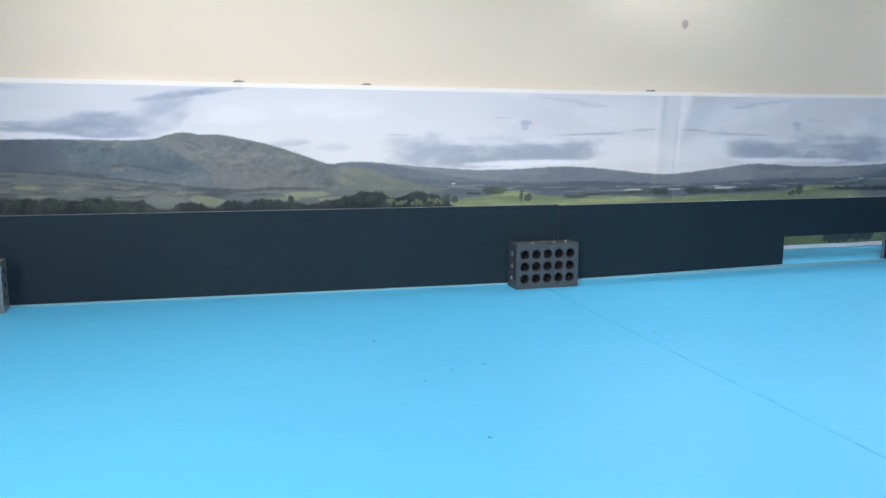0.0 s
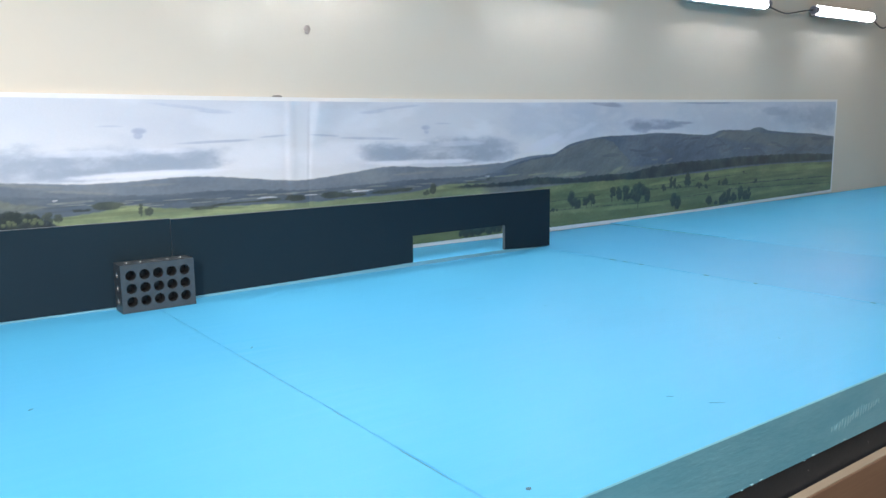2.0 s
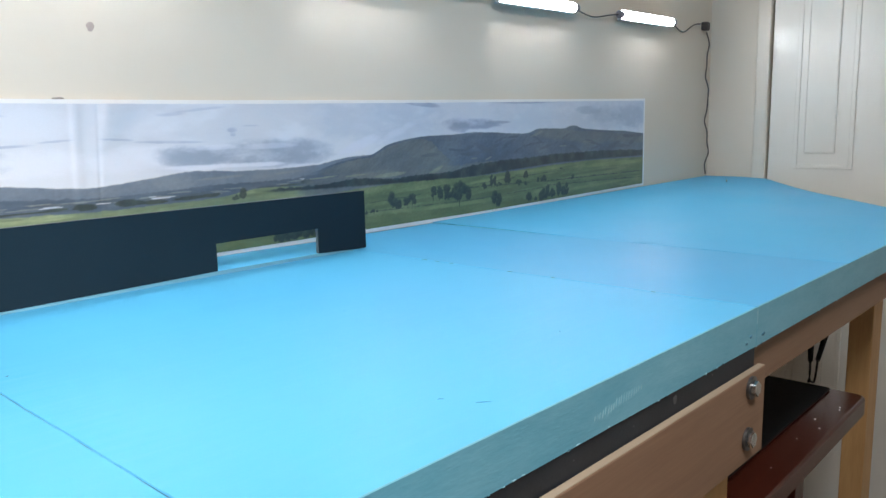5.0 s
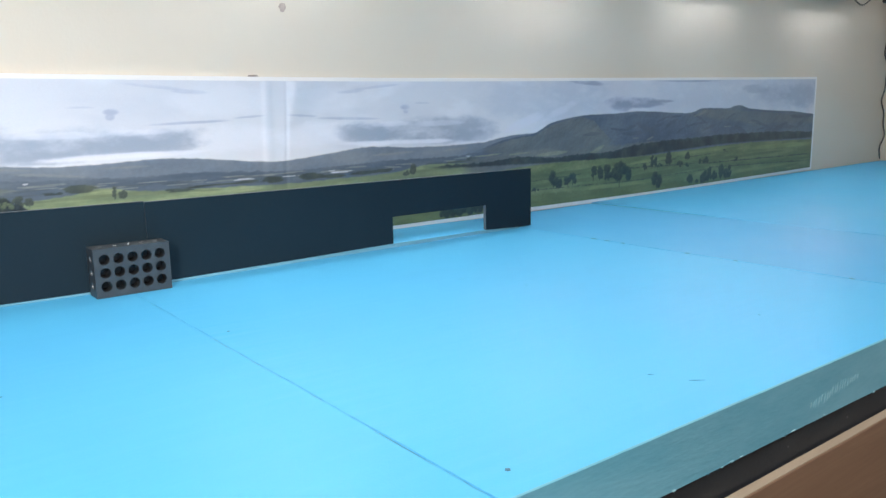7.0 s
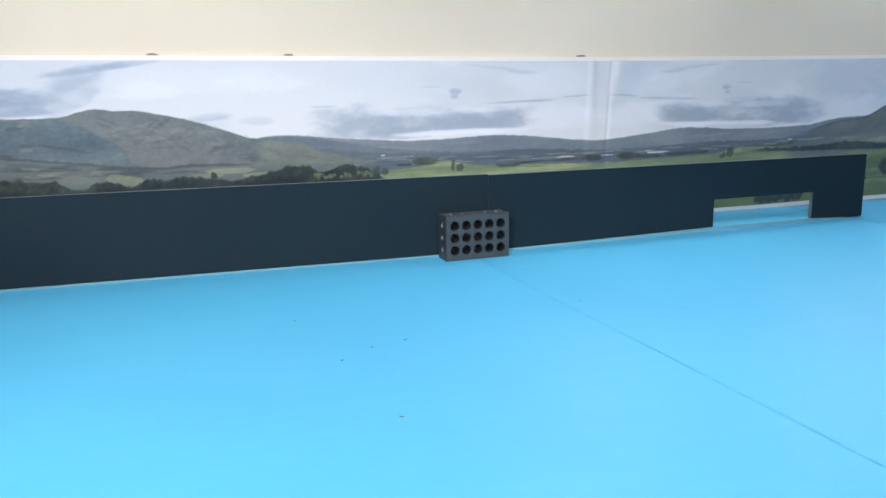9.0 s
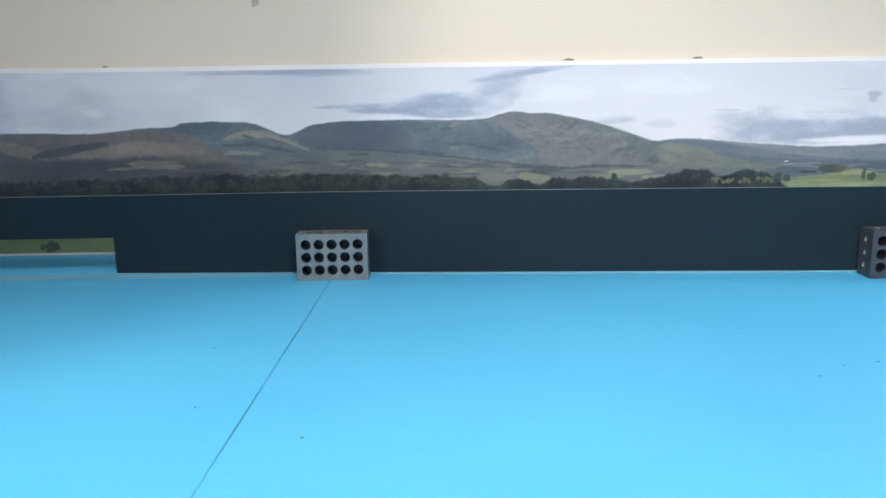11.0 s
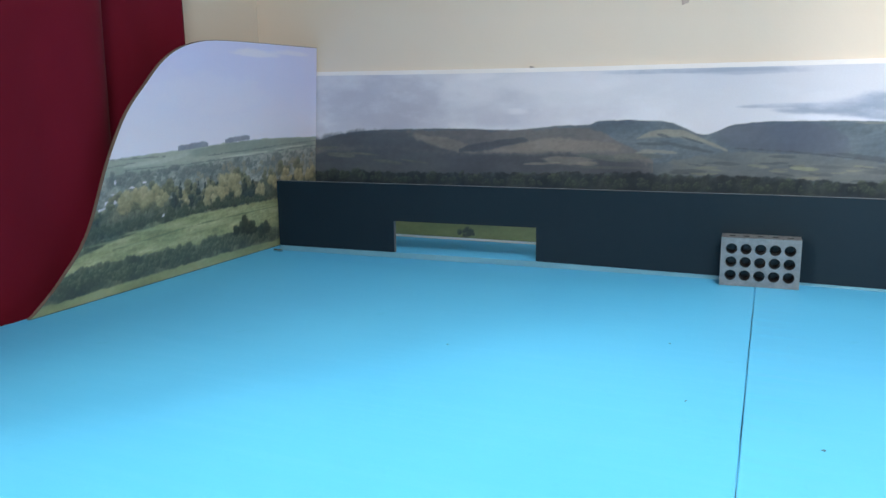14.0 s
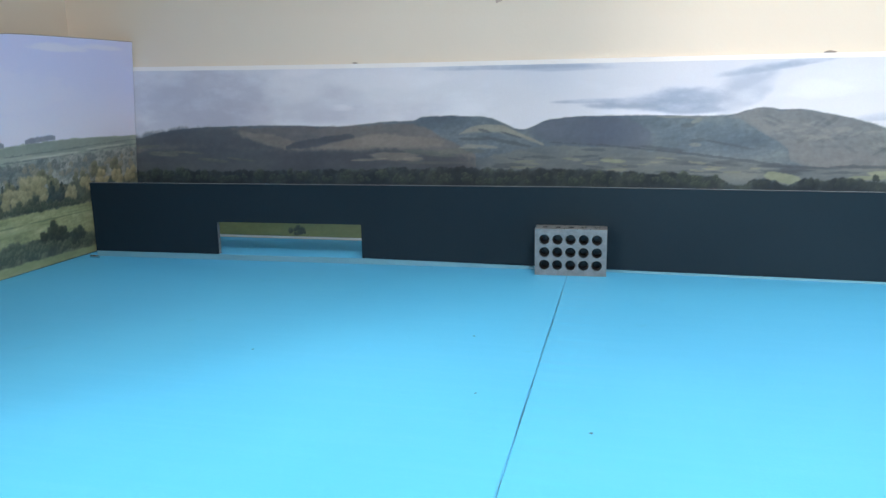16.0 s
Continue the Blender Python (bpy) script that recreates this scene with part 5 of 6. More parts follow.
def backscene():
    sheet = thing("backdrop_print", (0.9, 0.11, W0), "long printed panorama of hills and cloudy sky", "backdrop")
    # the paper with its white border
    bm = bmesh.new()
    xs = [U0 + (U1 - U0) * i / 380 for i in range(381)]
    cols = []
    for x in xs:
        low = float(np.interp(x, (0.5, 0.95, 1.24, 1.7, 2.38), (W0, 1.0022, 1.0012, 1.0022, 1.0118)))
        cols.append([bm.verts.new((x, y, z)) for y, z in ((0.1083, low), (0.1083, PAPER_TOP(x)), (0.1113, PAPER_TOP(x)), (0.1113, low))])
    for a, b in zip(cols, cols[1:]):
        for k in range(4):
            bm.faces.new((a[k], b[k], b[(k + 1) % 4], a[(k + 1) % 4]))
    bm.faces.new(cols[0]), bm.faces.new(cols[-1])
    part("paper", bm, PAPER, sheet, "white paper border")
    foot = curve((-0.6, W0 + 0.0030), (-0.2, W0 + 0.0028), (0.5, W0 + 0.0010), (0.95, W0 + 0.0005), (1.18, W0 + 0.0005), (1.24, 1.0078), (1.7, 1.0090), (2.05, 1.0135), (2.4, 1.0185))
    p = Print(U0 + 0.001, U1 - 0.0095, 1.0075, 1.2400, 0.0011)
    ground = flat(1.0)
    paint_sky(p)
    paint_valley(p, ground)
    paint_west(p, ground)
    paint_east(p, ground)
    paint_woods(p, ground)
    p.faded_hazed()
    p.sheets(sheet, long_spot, foot, lambda u: PAPER_TOP(u) - 0.0055, PRINT, {"sky": "pale cloudy sky", "big_mountain": "blue grey mountain", "pasture": "green pasture"})


backscene()

# ---- printed end panel ----
RIM = curve((-0.380, 1.0015), (-0.372, 1.006), (-0.341, 1.032), (-0.308, 1.071), (-0.278, 1.141), (-0.253, 1.185), (-0.223, 1.217), (-0.202, 1.237), (-0.180, 1.251), (-0.153, 1.2605), (-0.120, 1.266), (-0.064, 1.268), (0.106, 1.270))
XP = -0.578


def lean(w):
    """The end board leans a little towards the layout."""
    return 0.017 * (w - TOP) / 0.27


def end_spot(u, w):
    return np.stack([XP + 0.0017 + lean(w), u, w], -1)


def paint_end(p):
    u, w = p.u, p.w
    high = smooth(w, 1.13, 1.26)[..., None]
    p.rgb[:] = np.array((222, 226, 246.0)) * (1 - high) + np.array((188, 200, 250.0)) * high
    haze = smooth(cloudy(u * 8, w * 14, 5, 5), 0.0, 1.0)[..., None]
    p.rgb[:] = p.rgb * (1 - 0.2 * haze) + np.array((210, 220, 250.0)) * 0.2 * haze
    p.cloud((222, 228, 250), [(-0.04, 1.254, 0.05, 0.006, 0, 0.5), (0.04, 1.258, 0.04, 0.004, 0, 0.4), (-0.12, 1.20, 0.10, 0.03, 0, 0.2)], 301)
    foot = flat(TOP)
    down = Ink((138, 156, 134), (150, 167, 142), (164, 178, 150), 14, 3, 0.05)
    p.band("down", down, curve((-0.30, 1.138), (-0.225, 1.142), (-0.182, 1.1435), (-0.08, 1.1475), (-0.02, 1.1485), (0.036, 1.1475), (0.11, 1.145)), foot, -0.4, 0.106, 0.0008, jag=0.0004, freq=50, seed=302)
    deep = Ink((112, 132, 114), (124, 143, 122), (136, 153, 130), 18, 3, 0.06)
    p.band(None, deep, curve((-0.17, 1.141), (-0.10, 1.146), (-0.02, 1.1475), (0.11, 1.144)), curve((-0.17, 1.134), (-0.10, 1.134), (0.0, 1.132), (0.11, 1.132)), -0.17, 0.106, 0.0010, 0.0025, jag=0.0006, freq=60, seed=303, side=0.02, alpha=0.75)
    copse = Ink((124, 134, 142), (134, 144, 150), (146, 155, 158), 90, 0.5, 0.05)
    for a, b, z in ((-0.180, -0.129, 1.1425), (-0.098, -0.050, 1.1465)):
        p.band("copse", copse, curve((a, z + 0.0046), (a + 0.008, z + 0.0062), (b - 0.008, z + 0.0085), (b, z + 0.0070)), curve((a, z), (b, z + 0.0022)), a, b, 0.0006, jag=0.0006, freq=300, seed=int(-a * 1000))
    line = Ink((96, 110, 104), (108, 122, 112), (120, 132, 118), 60, 1.5, 0.05)
    for k, (a, b, z, zz) in enumerate(((-0.28, -0.20, 1.139, 1.1375), (-0.30, -0.24, 1.131, 1.1335), (-0.13, 0.0, 1.1335, 1.1365), (-0.02, 0.106, 1.137, 1.139), (-0.16, -0.02, 1.1265, 1.1285), (0.0, 0.106, 1.1305, 1.1325), (-0.26, -0.15, 1.1275, 1.1255))):
        p.band(None, line, curve((a, z + 0.0012), (b, zz + 0.0012)), curve((a, z), (b, zz)), a, b, 0.0005, jag=0.0007, freq=160, seed=310 + k, alpha=0.8)
    p.patch("pale_field", Ink((168, 182, 158), (178, 191, 164), (188, 199, 172), 20, 4, 0.03), [(-0.19, 1.1355, 0.030, 0.0026, 0.12), (-0.235, 1.1325, 0.026, 0.0022, 0.05), (-0.06, 1.1305, 0.05, 0.0012, 0.02), (0.04, 1.1345, 0.04, 0.0012, 0.02)], 320, 0.35, 0.3)
    # the village among its trees
    town = Ink((98, 114, 104), (126, 139, 124), (158, 166, 148), 80, 1.4, 0.25, fine=0.06)
    p.band("village", town, curve((-0.30, 1.121), (-0.25, 1.124), (-0.18, 1.1245), (-0.09, 1.1265), (0.036, 1.1295), (0.11, 1.130)), foot, -0.4, 0.106, 0.0012, jag=0.0018, freq=120, seed=321)
    rng = random.Random(322)

    def rows(n, low, high, size, tall, a=-0.31, b=0.10):
        made = [(rng.uniform(a, b), rng.uniform(low, high), size * rng.uniform(0.6, 1.4), size * tall * rng.uniform(0.7, 1.3)) for _ in range(n)]
        return sorted(made, key=lambda r: -r[1])
    p.tree("distant_tree", Ink((84, 100, 96), (104, 119, 108), (132, 142, 122)), rows(120, 1.106, 1.122, 0.0046, 1.2), 323)
    p.tree("distant_tree", Ink((112, 116, 92), (134, 136, 108), (154, 152, 122)), rows(46, 1.102, 1.118, 0.0050, 1.3, -0.15, 0.10), 324)
    white = Ink((196, 200, 204), (212, 215, 218), (226, 228, 230), 60, 2)
    p.patch("house", white, [(-0.279, 1.0965, 0.009, 0.0030, 0.1), (-0.262, 1.1010, 0.006, 0.0018, 0), (-0.292, 1.0905, 0.007, 0.0016, 0.15), (-0.250, 1.1090, 0.004, 0.0012, 0), (-0.232, 1.1130, 0.003, 0.0010, 0), (-0.240, 1.1035, 0.003, 0.0012, 0), (-0.273, 1.1045, 0.005, 0.0010, 0), (-0.272, 1.1165, 0.0015, 0.0024, 0)], 325, 0.3, 0.25)
    p.patch("roof", Ink((128, 112, 98), (144, 124, 104), (156, 138, 116), 60, 2), [(-0.274, 1.1000, 0.008, 0.0012, 0.05), (-0.203, 1.1005, 0.010, 0.0012, 0.05), (-0.21, 1.097, 0.006, 0.0010, 0)], 326, 0.3, 0.25)
    # the autumn wood
    olive = Ink((60, 72, 52), (98, 105, 72), (142, 144, 98))
    gold = Ink((112, 112, 74), (152, 148, 96), (190, 182, 124))
    pine = Ink((34, 48, 48), (50, 66, 60), (78, 92, 78))
    wood = Ink((52, 66, 54), (80, 92, 70), (116, 122, 90), 70, 1.0, 0.25, fine=0.06)
    p.band("wood", wood, curve((-0.34, 1.078), (-0.30, 1.086), (-0.25, 1.094), (-0.20, 1.093), (-0.15, 1.094), (-0.10, 1.098), (-0.05, 1.094), (0.0, 1.094), (0.1, 1.094)), foot, -0.4, 0.106, 0.0012, jag=0.0035, freq=90, seed=330, crest=0.3)
    p.tree("autumn_tree", olive, rows(46, 1.078, 1.096, 0.0085, 1.9), 331)
    p.tree("autumn_tree", gold, [(-0.258, 1.080, 0.013, 0.026), (-0.238, 1.082, 0.014, 0.027), (-0.220, 1.084, 0.013, 0.024), (-0.205, 1.083, 0.010, 0.018), (-0.175, 1.080, 0.010, 0.017), (0.0, 1.078, 0.014, 0.022), (0.03, 1.080, 0.016, 0.024), (0.06, 1.078, 0.014, 0.022), (0.09, 1.080, 0.016, 0.024)], 332)
    p.tree("conifer", pine, [(-0.188, 1.078, 0.007, 0.032), (-0.178, 1.076, 0.008, 0.036), (-0.160, 1.074, 0.010, 0.032), (-0.148, 1.073, 0.008, 0.036), (-0.136, 1.074, 0.007, 0.034), (-0.126, 1.078, 0.006, 0.034), (-0.115, 1.080, 0.006, 0.032), (-0.062, 1.074, 0.014, 0.028), (-0.045, 1.076, 0.010, 0.024), (0.015, 1.074, 0.008, 0.022), (0.045, 1.074, 0.010, 0.020)], 333, spire=True)
    p.tree("autumn_tree", gold, [(-0.128, 1.074, 0.016, 0.022), (-0.098, 1.072, 0.016, 0.040), (-0.082, 1.074, 0.015, 0.034), (-0.112, 1.074, 0.010, 0.022), (-0.168, 1.070, 0.010, 0.016), (-0.028, 1.070, 0.012, 0.020)], 334)
    p.tree("undergrowth", Ink((44, 58, 46), (66, 80, 58), (96, 106, 76)), [(-0.33 + 0.43 * k / 44, 1.060 + 0.007 * min(1, k / 16) + rng.uniform(-0.001, 0.002), 0.008 * rng.uniform(0.7, 1.3), 0.011 * rng.uniform(0.6, 1.4)) for k in range(45)], 335)
    p.patch("house", white, [(-0.206, 1.0735, 0.0022, 0.0014, 0.4)], 336, 0.3, 0.25)
    # meadow, hedges and the verge
    meadow = Ink((122, 136, 84), (144, 156, 96), (168, 177, 116), 26, 5, 0.16, fine=0.05)
    p.band("meadow", meadow, curve((-0.33, 1.052), (-0.301, 1.058), (-0.24, 1.0645), (-0.19, 1.0675), (-0.09, 1.0675), (0.1, 1.065)), foot, -0.4, 0.106, 0.0012, jag=0.0010, freq=90, seed=340)
    hedge = Ink((56, 68, 52), (76, 88, 62), (106, 116, 80), 60, 1.0, 0.22)
    p.band("field_hedge", hedge, curve((-0.34, 1.050), (-0.29, 1.0610), (-0.25, 1.0660), (-0.21, 1.0690), (-0.17, 1.0700)), curve((-0.34, 1.044), (-0.29, 1.0545), (-0.25, 1.0600), (-0.21, 1.0645), (-0.17, 1.0680)), -0.34, -0.17, 0.0009, jag=0.0016, freq=130, seed=341, crest=0.4)
    p.band("track", Ink((92, 112, 70), (104, 124, 78), (116, 134, 86), 40, 3), curve((-0.28, 1.0485), (-0.18, 1.0545), (-0.1, 1.0565), (0.05, 1.0570)), curve((-0.28, 1.0472), (-0.18, 1.0530), (-0.1, 1.0552), (0.05, 1.0558)), -0.28, 0.05, 0.0006, jag=0.0006, freq=90, seed=342, alpha=0.8)
    p.patch(None, Ink((148, 164, 104), (158, 173, 112), (168, 182, 122), 30, 4), scatter(343, 14, -0.28, 0.02, flat(1.045), flat(1.062), 0.03, 0.0010, 0.06), 343, 0.5, 0.5, 0.45)
    top = curve((-0.38, 1.016), (-0.35, 1.026), (-0.333, 1.033), (-0.30, 1.036), (-0.24, 1.034), (-0.19, 1.032), (-0.12, 1.034), (-0.085, 1.036), (-0.06, 1.040), (-0.042, 1.034), (0.0, 1.028), (0.1, 1.024))
    p.band("hedge", hedge, top, foot, -0.4, 0.106, 0.0012, jag=0.0034, freq=100, seed=344, crest=0.35)
    p.tree("hedgerow", Ink((48, 60, 46), (72, 85, 58), (110, 120, 82)), [(x, 1.011 + 0.5 * (top(x) - 1.014) * rng.random(), 0.0085 * rng.uniform(0.7, 1.3), 0.016 * rng.uniform(0.6, 1.2)) for x in [-0.365 + 0.46 * k / 76 for k in range(77)]], 345)
    p.tree("hedgerow", Ink((30, 42, 34), (48, 60, 44), (74, 86, 60)), [(-0.063, 1.026, 0.016, 0.027), (-0.048, 1.024, 0.012, 0.020), (-0.078, 1.026, 0.010, 0.016), (-0.02, 1.016, 0.014, 0.022)], 346)
    p.band("verge", Ink((122, 138, 82), (134, 149, 88), (148, 162, 102), 20, 4, 0.05), curve((-0.40, 1.008), (-0.316, 1.010), (-0.24, 1.0105), (-0.1, 1.0115), (0.0, 1.0095), (0.1, 1.0125)), foot, -0.4, 0.106, 0.0010, jag=0.0008, freq=100, seed=347)


def end_panel():
    panel = thing("end_panel", (XP, -0.1, TOP), "curved end board with a printed valley scene", "backdrop")
    bm = bmesh.new()
    us = [-0.380 + 0.486 * i / 120 for i in range(121)]
    cols = [[bm.verts.new((x + lean(z), u, z)) for x, z in ((XP - 0.0025, TOP + 0.0005), (XP - 0.0025, RIM(u)), (XP + 0.0014, RIM(u)), (XP + 0.0014, TOP + 0.0005))] for u in us]
    for a, b in zip(cols, cols[1:]):
        for k in range(4):
            bm.faces.new((a[k], b[k], b[(k + 1) % 4], a[(k + 1) % 4]))
    bm.faces.new(cols[0]), bm.faces.new(cols[-1])
    part("board", bm, HARDBOARD, panel, "brown hardboard with a curved edge")
    p = Print(-0.3795, 0.1057, 1.0012, 1.2705, 0.0011)
    paint_end(p)
    # whole panel tinted warmer and lighter, standing in for warmer light at this end
    p.rgb *= np.array((1.05, 0.985, 1.0))
    p.faded_hazed(1.08)
    p.sheets(panel, end_spot, flat(TOP + 0.0012), lambda u: max(RIM(u) - 0.0006, TOP + 0.0013), PRINT, {"sky": "clear blue sky", "meadow": "green meadow"})


end_panel()

# ---- tube lights on the wall ----


# dark end caps, with the tubes' glare put into a paler, violet colour
CAP_GLARE = surface("dark cap plastic paled by glare", (0.20, 0.19, 0.22, 1), (0.26, 0.25, 0.28, 1), 0.5, 60, 500)
GREY_CAP = surface("dark grey cap plastic", (0.05, 0.045, 0.045, 1), (0.07, 0.065, 0.065, 1), 0.5, 60, 500)



def tube_light(x, z, length, tilt):
    lamp = thing("tube_light", (x, YB, z), "lit white LED tube fixed to the wall", "tube light", "tube lights")
    y = YB - 0.021

    def at(d):
        return (x + d, y, z + tilt * d)
    half = bmesh.new()
    rings = []
    for d in (0.014, length - 0.014):
        cx, cy, cz = at(d)
        rings.append([half.verts.new((cx, cy - 0.0085 * math.sin(math.pi * k / 12), cz + 0.0102 * math.cos(math.pi * k / 12))) for k in range(13)])
    for k in range(12):
        half.faces.new((rings[0][k], rings[1][k], rings[1][k + 1], rings[0][k + 1]))
    half.faces.new((rings[0][12], rings[1][12], rings[1][0], rings[0][0]))
    half.faces.new(rings[0]), half.faces.new(rings[1])
    part("diffuser", half, GLOW, lamp, "glowing white diffuser")
    tray = box(x + 0.014, x + length - 0.014, y + 0.0004, y + 0.0130, z - 0.0106, z + 0.0106, 0.001)
    # thin lips added above and below to keep the glow off the wall
    for a, b in ((-0.0124, -0.0107), (0.0107, 0.0124)):
        box(x + 0.014, x + length - 0.014, y - 0.0022, y + 0.0130, z + a, z + b, 0.0003, tray)
    for v in tray.verts:
        v.co.z += tilt * (v.co.x - x)
    housing = part("housing", tray, HOUSING, lamp, "white painted metal housing")
    for a, b in ((0.0, 0.0138), (length - 0.0138, length)):
        part("end_cap", rod(at(a), at(b), 0.0092, 20), CAP_GLARE, lamp, "dark grey end cap")
    for d in (0.05, length - 0.05):
        cx = x + d
        part("clip", box(cx - 0.006, cx + 0.006, y + 0.0135, YB - 0.0003, z - 0.008, z + 0.008, 0.001), BLACK, housing)


# the first tube is unseen, added to light the foam from about x 0.5
TUBES = [(0.735, 1.435), (1.220, 1.4385), (1.714, 1.4400), (2.204, 1.4465)]
for tx, tz in TUBES:
    tube_light(tx, tz, 0.300, 0.012)
for (ax, az), (bx, bz) in zip(TUBES, TUBES[1:]):
    a, b = Vector((ax + 0.301, YB - 0.02, az + 0.004)), Vector((bx - 0.001, YB - 0.02, bz))
    m = (a + b) / 2
    bm = pipe([a, a + Vector((0.03, 0.010, -0.004)), m + Vector((0, 0.012, -0.012)), b + Vector((-0.03, 0.010, -0.004)), b], 0.0016)
    tagged(part("link_cable", bm, GREY_CAP, smooth=True), "black cable linking two wall tubes", "cable", "link cables")
x0, z0 = TUBES[-1][0] + 0.301, TUBES[-1][1] + 0.004
lead = thing("power_lead", (2.76, YB, 1.0165), "black power lead hanging down the wall corner", "power lead")
part("cable", pipe([(x0, YB - 0.02, z0), (x0 + 0.035, YB - 0.008, z0 - 0.006), (x0 + 0.09, YB - 0.006, z0 - 0.018), (x0 + 0.15, YB - 0.008, z0 + 0.006), (x0 + 0.188, YB - 0.012, z0 + 0.012)], 0.0018), GREY_CAP, lead, smooth=True)
part("inline_switch", box(2.722, 2.746, YB - 0.020, YB - 0.0005, 1.446, 1.471, 0.004), GREY_CAP, lead, "small black plug")
rng = random.Random(5)
drop = [(2.737, YB - 0.012, 1.442)]
for i in range(1, 14):
    z = 1.442 - (1.442 - 1.0185) * i / 13
    drop.append((2.745 + 0.026 * i / 13 + 0.010 * math.sin(i * 1.35) + rng.uniform(-0.003, 0.003), YB - 0.009 - 0.004 * (i % 2), z))
part("cable", pipe(drop, 0.0020), GREY_CAP, lead, smooth=True)

# ---- wine red curtain ----


def curtain():
    bm = bmesh.new()
    n, m = 260, 26
    grid = []
    for j in range(m + 1):
        z = 0.35 + (2.25 - 0.35) * j / m
        row = []
        for i in range(n + 1):
            s = i / n
            y = -0.105 - 0.84 * s
            q = ((-0.220 - y + 0.025 * (z - 1.25)) / 0.250) % 1.0
            fold = 0.060 * (1 - math.exp(-q / 0.035)) * (1 - q) ** 0.55 + 0.002 * math.sin(s * 61 + 1.2 + z * 0.8)
            row.append(bm.verts.new((-0.651 + fold, y, z)))
        grid.append(row)
    for a, b in zip(grid, grid[1:]):
        for i in range(n):
            bm.faces.new((a[i], a[i + 1], b[i + 1], b[i]))
    ob = part("curtain", bm, CURTAIN, smooth=True)
    mod = ob.modifiers.new("thickness", "SOLIDIFY")
    mod.thickness = 0.002
    tagged(ob, "heavy wine red curtain hanging in folds", "curtain")


curtain()

# ---- desk under the layout ----


def desk():
    d = thing("desk", (1.4, -0.3, 0), "dark mahogany desk standing under the layout", "desk")
    bm = box(0.75, 1.915, -0.578, 0.05, 0.669, 0.700)
    ends = [e for e in bm.edges if all(v.co.x > 1.9 and v.co.y < -0.5 for v in e.verts)]
    bmesh.ops.bevel(bm, geom=ends, offset=0.018, segments=5, affect="EDGES", profile=0.5)
    rims = [e for e in bm.edges if all(v.co.z > 0.699 for v in e.verts)]
    bmesh.ops.bevel(bm, geom=rims, offset=0.005, segments=3, affect="EDGES", profile=0.5)
    part("desktop", bm, MAHOGANY, d)
    for x in (0.80, 1.80):
        for y in (-0.50, -0.02):
            part("leg", box(x, x + 0.05, y, y + 0.05, 0, 0.6718, 0.003), MAHOGANY, d)
    rng = random.Random(9)
    mat_ = thing("desk_mat", (1.4, -0.25, 0.7), "black mat lying on the mahogany desk", "desk mat")
    part("sheet", box(0.80, 1.902, -0.520, 0.04, 0.7003, 0.7055, 0.002), BLACK, mat_)
    for k in range(6):
        x, y = rng.uniform(1.45, 1.86), rng.uniform(-0.562, -0.520)
        bm = bmesh.new()
        bmesh.ops.create_icosphere(bm, subdivisions=1, radius=rng.uniform(0.0007, 0.0018), matrix=Matrix.Translation((x, y, 0.7018)) @ Matrix.Diagonal((1, 1.3, 0.6, 1)))
        tagged(part("plaster_crumb", bm, PAPER), "white crumb lying on the dark desk", "crumb", "crumbs on the desk")


desk()


def hanging_plug(x, y, z, lean, foot):
    p = thing("hanging_plug", (x, y, z), "black cable connector hanging below the boards", "connector", "hanging connectors")
    part("connector", rod((x + lean, y, z + 0.048), (x, y, z), 0.0062, 14, radius2=0.0045), BLACK, p, smooth=False)
    part("cable", pipe([(x + lean * 2.6, y, 0.9458), (x + lean * 1.4, y, z + 0.09), (x + lean, y, z + 0.054)], 0.0025), BLACK, p, smooth=True)
    part("cable", pipe([(x, y, z + 0.001), (x - lean * 0.3, y, z - 0.04), foot], 0.0022), BLACK, p, smooth=True)


hanging_plug(2.018, -0.45, 0.712, -0.002, (2.012, -0.45, 0.673))
hanging_plug(2.066, -0.45, 0.702, 0.050, (2.018, -0.45, 0.673))
tagged(part("floor_cable", pipe([(1.55, -0.48, 0.012), (1.60, -0.49, 0.35), (1.62, -0.47, 0.52), (1.58, -0.46, 0.60), (1.55, -0.45, 0.668)], 0.003), BLACK, smooth=True), "black cable hanging below the desk", "cable")

# ---- small marks and debris ----
STAIN = surface("brown stain", (0.44, 0.34, 0.30, 1), (0.54, 0.45, 0.40, 1), 0.6, 60, 400)
TAB = surface("dark grey tab", (0.17, 0.145, 0.125, 1), (0.24, 0.21, 0.18, 1), 0.6, 60, 400)
NICK = surface("dirt in the foam edge", (0.06, 0.20, 0.28, 1), (0.09, 0.26, 0.35, 1), 0.7, 90, 500)
FAINT = surface("faint scratch", (0.06, 0.30, 0.50, 1), (0.08, 0.36, 0.58, 1), 0.7, 90, 500)
PENCIL = surface("grey pencil and dirt", (0.045, 0.14, 0.22, 1), (0.065, 0.19, 0.29, 1), 0.7, 90, 500)


def chip(x, y, z, rx, ry, rz, seed, turn=0.0):
    rng = random.Random(seed)
    bm = bmesh.new()
    bmesh.ops.create_icosphere(bm, subdivisions=2, radius=1)
    for v in bm.verts:
        v.co *= 1 + rng.uniform(-0.25, 0.25)
    bm.transform(Matrix.Translation((x, y, z)) @ Matrix.Rotation(turn, 4, "Z") @ Matrix.Diagonal((rx, ry, rz, 1)))
    return bm


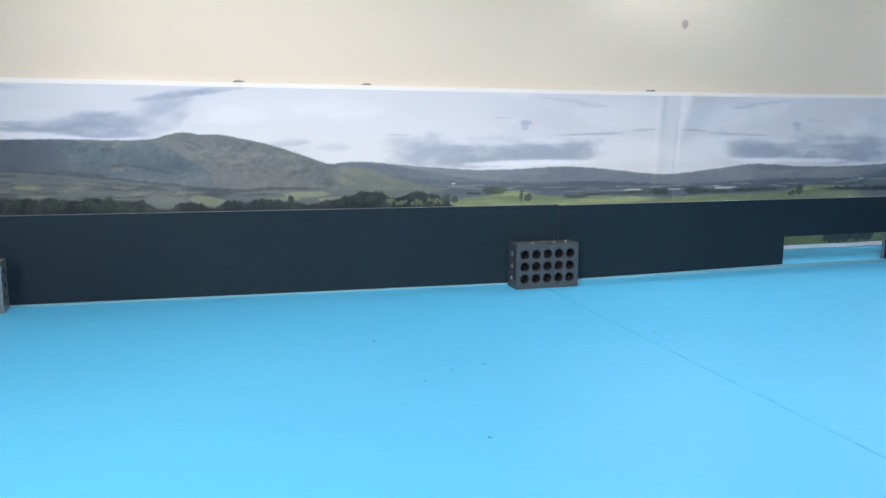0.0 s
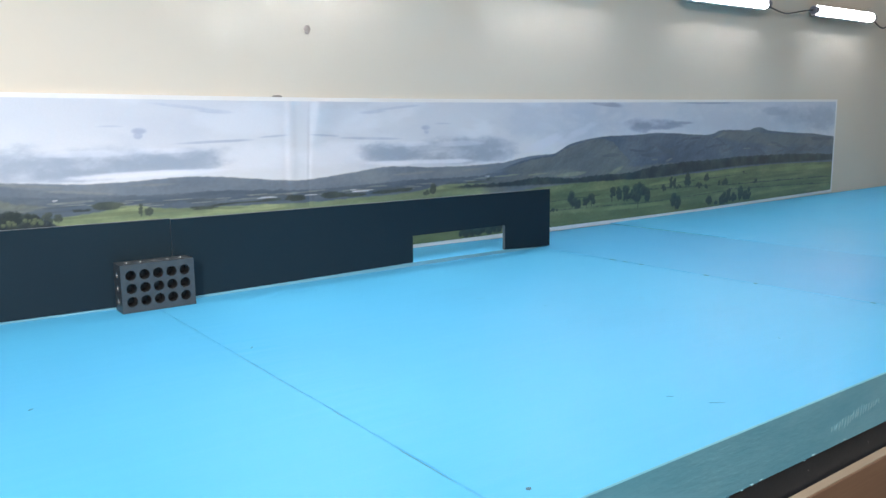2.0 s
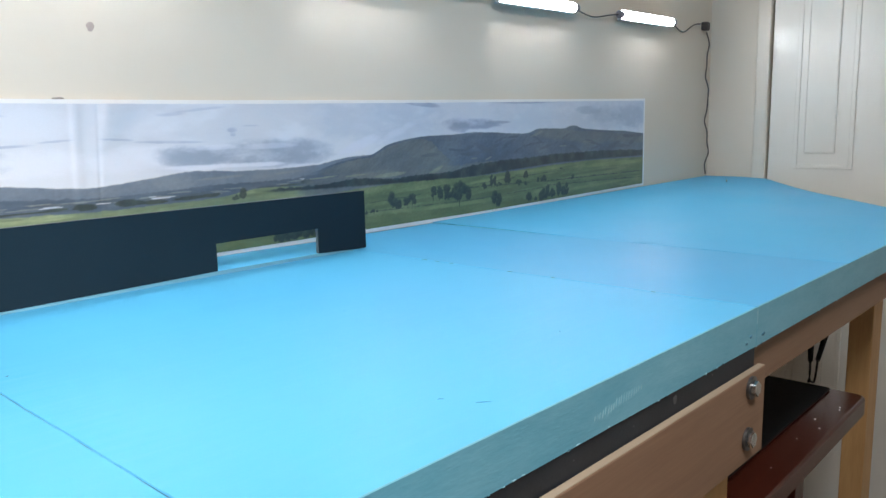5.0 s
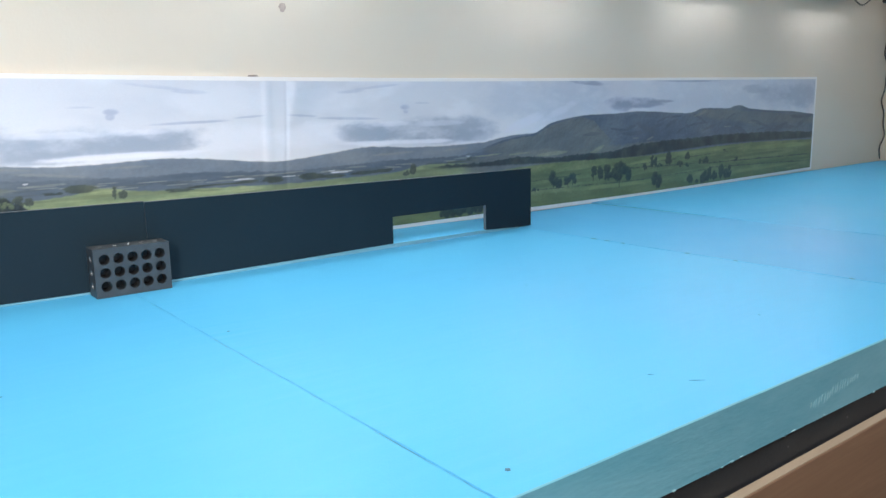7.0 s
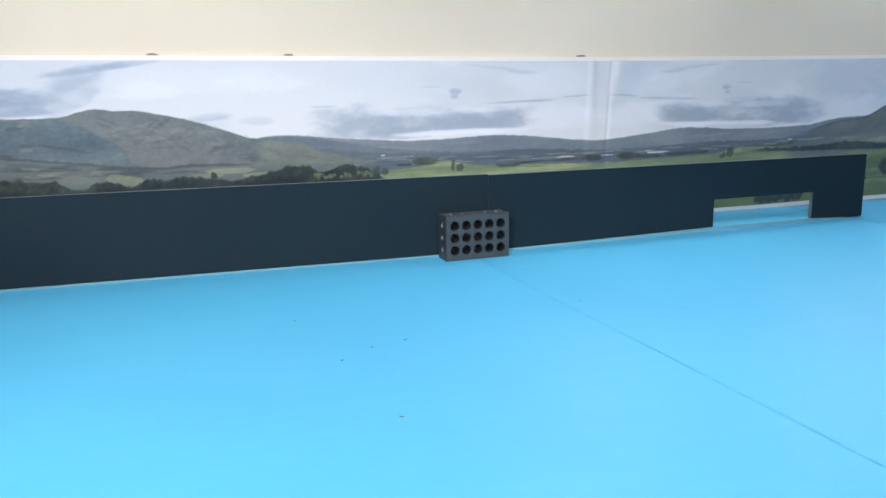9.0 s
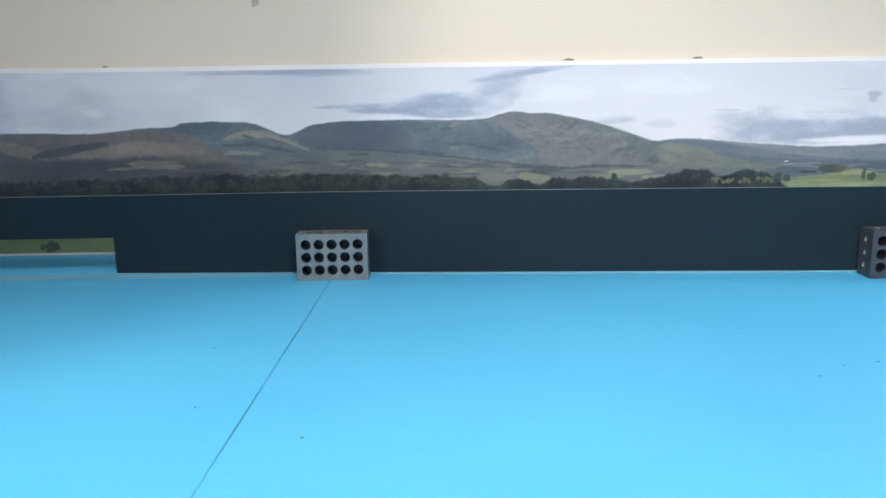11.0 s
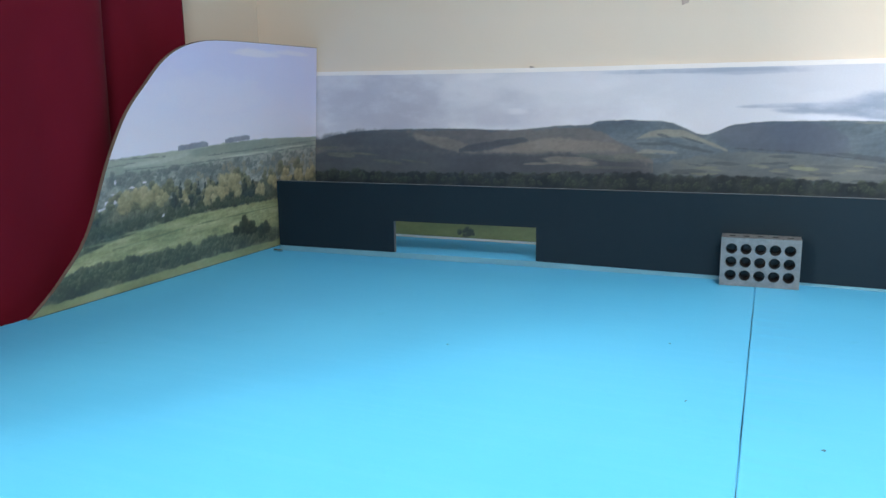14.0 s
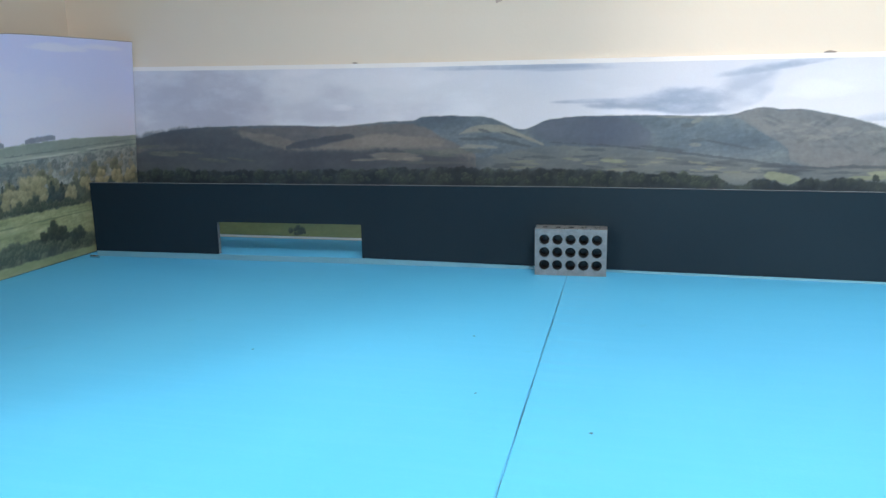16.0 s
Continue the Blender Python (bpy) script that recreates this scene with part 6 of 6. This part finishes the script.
for k, (x, z, r) in enumerate(((0.906, 1.322, 0.0048), (-0.061, 1.305, 0.0045))):
    tagged(part("wall_stain", chip(x, YB - 0.0004, z, r, 0.0008, r * 1.15, k), STAIN), "brown filled hole in the wall paint", "stain", "wall stains")
for k, x in enumerate((0.309, 0.462, 0.857, -0.245)):
    tagged(part("fixing_tab", chip(x, YB - 0.0018, PAPER_TOP(x) + 0.0010, 0.0064 if x > 0 else 0.0036, 0.0012, 0.0015 if x > 0 else 0.0009, 20 + k), TAB), "small dark tab holding the printed paper", "tab", "fixing tabs")
SPECKS = [(0.654, -0.251, 0.0032, 0.0012, 0.5), (0.661, -0.592, 0.0028, 0.0022, 0.2), (0.475, -0.297, 0.0035, 0.0006, 0.3), (0.404, -0.213, 0.0015, 0.0010, 0), (0.447, -0.304, 0.0030, 0.0006, 0.9),
          (0.431, -0.433, 0.0035, 0.0007, 2.3), (0.847, -0.579, 0.010, 0.0006, 2.5), (0.833, -0.552, 0.004, 0.0005, 2.4), (0.078, -0.412, 0.0022, 0.0016, 0.4), (0.0, -0.365, 0.0024, 0.0007, 1.2), (-0.024, -0.246, 0.0016, 0.0010, 0),
          (0.42, -0.324, 0.0022, 0.0008, 0.2), (1.03, -0.52, 0.003, 0.0008, 1.1), (0.96, -0.30, 0.0016, 0.0008, 0.3), (-0.19, -0.31, 0.0018, 0.0007, 0.8)]
for k, (x, y, rx, ry, turn) in enumerate(SPECKS):
    tagged(part("speck", chip(x, y, TOP + 0.0002, rx * 0.6, ry * 0.7, 0.0003, 40 + k, turn), FAINT if x > 0.8 else PENCIL), "tiny dark speck lying on the blue foam", "speck", "specks on the foam")
tagged(part("nail", rod((-0.559, -0.022, TOP + 0.0019), (-0.546, -0.0235, TOP + 0.0019), 0.0018, 10), ZINC), "short steel nail lying on the foam", "nail")
tagged(part("screw", rod((2.585, -0.040, TOP + 0.0125), (2.62, -0.025, TOP + 0.0125), 0.002, 10), ZINC), "small bright screw lying on the foam", "screw")
for k, (x, z) in enumerate(((1.248, 0.968), (1.205, 0.967), (1.215, 0.972))):
    tagged(part("dent", chip(x, FRONT + front_skew(x) - 0.0002, z, 0.005 if k == 0 else 0.0028, 0.0009, 0.0018, 70 + k, 0), PENCIL), "dark dent in the foam's cut edge", "dent", "dents in the foam edge")
SMUDGE = surface("pale dust smudge", (0.07, 0.075, 0.08, 1), (0.11, 0.115, 0.12, 1), 0.7, 90, 500)
SCUFF = surface("white scuffed foam", (0.26, 0.50, 0.60, 1), (0.36, 0.60, 0.68, 1), 0.5, 80, 400)
rng = random.Random(17)
for k in range(19):
    x = 0.925 + 0.072 * k / 19 + rng.uniform(-0.0006, 0.0006)
    z = 0.9735 + 0.0070 * k / 19 + rng.uniform(-0.0008, 0.0008)
    tall = 0.0012 + 0.0032 * math.sin(math.pi * (k + 2) / 22) * rng.uniform(0.7, 1.2)
    bm = chip(0, 0, 0, 0.00042 * rng.uniform(0.6, 1.5), 0.0003, tall, 90 + k)
    bm.transform(Matrix.Translation((x, FRONT + front_skew(x) - 0.0001, z)) @ Matrix.Rotation(radians(10), 4, "Y"))
    tagged(part("scuff", bm, SCUFF), "pale scuff scraped into the foam's edge", "scuff", "scuffs on the foam edge")
for k in range(34):
    x = rng.uniform(0.50, 1.50)
    foot = 0.9622 - 0.0034 * max(0.0, (x - 0.6366) / 0.594) if x < 1.23 else LOW
    bm = chip(x, FRONT + front_skew(x) - 0.0001, foot + rng.uniform(-0.0005, 0.0012), rng.uniform(0.0006, 0.0026), 0.0005, rng.uniform(0.0003, 0.0010), 190 + k)
    tagged(part("nick", bm, SCUFF if k % 3 else NICK), "small burr on the foam's cut edge", "nick", "nicks in the foam edge")
for k, (x, z, w, h) in enumerate(((1.056, 0.951, 0.0035, 0.0042), (0.985, 0.949, 0.0012, 0.0010), (1.13, 0.954, 0.0015, 0.0012), (0.90, 0.950, 0.0010, 0.0008))):
    tagged(part("smudge", chip(x, -0.6235 - 0.0155 * (x - 1.25) - 0.0001, z, w, 0.0003, h, 320 + k), SMUDGE), "grey smudge on the black deck edge", "smudge", "smudges on the deck")
for k in range(6):
    y = rng.uniform(-0.60, -0.05)
    bm = chip(1.2306, y, TOP + 0.0002, rng.uniform(0.0006, 0.0012), rng.uniform(0.002, 0.006), 0.0004, 260 + k)
    tagged(part("nick", bm, NICK), "small nick along the foam joint", "nick", "nicks along the joint")
tagged(part("scuff", chip(1.2310, FRONT + front_skew(1.231) - 0.0001, 0.9905, 0.0006, 0.0004, 0.0085, 300), SCUFF), "pale scuff scraped into the foam's edge", "scuff", "scuffs on the foam edge")
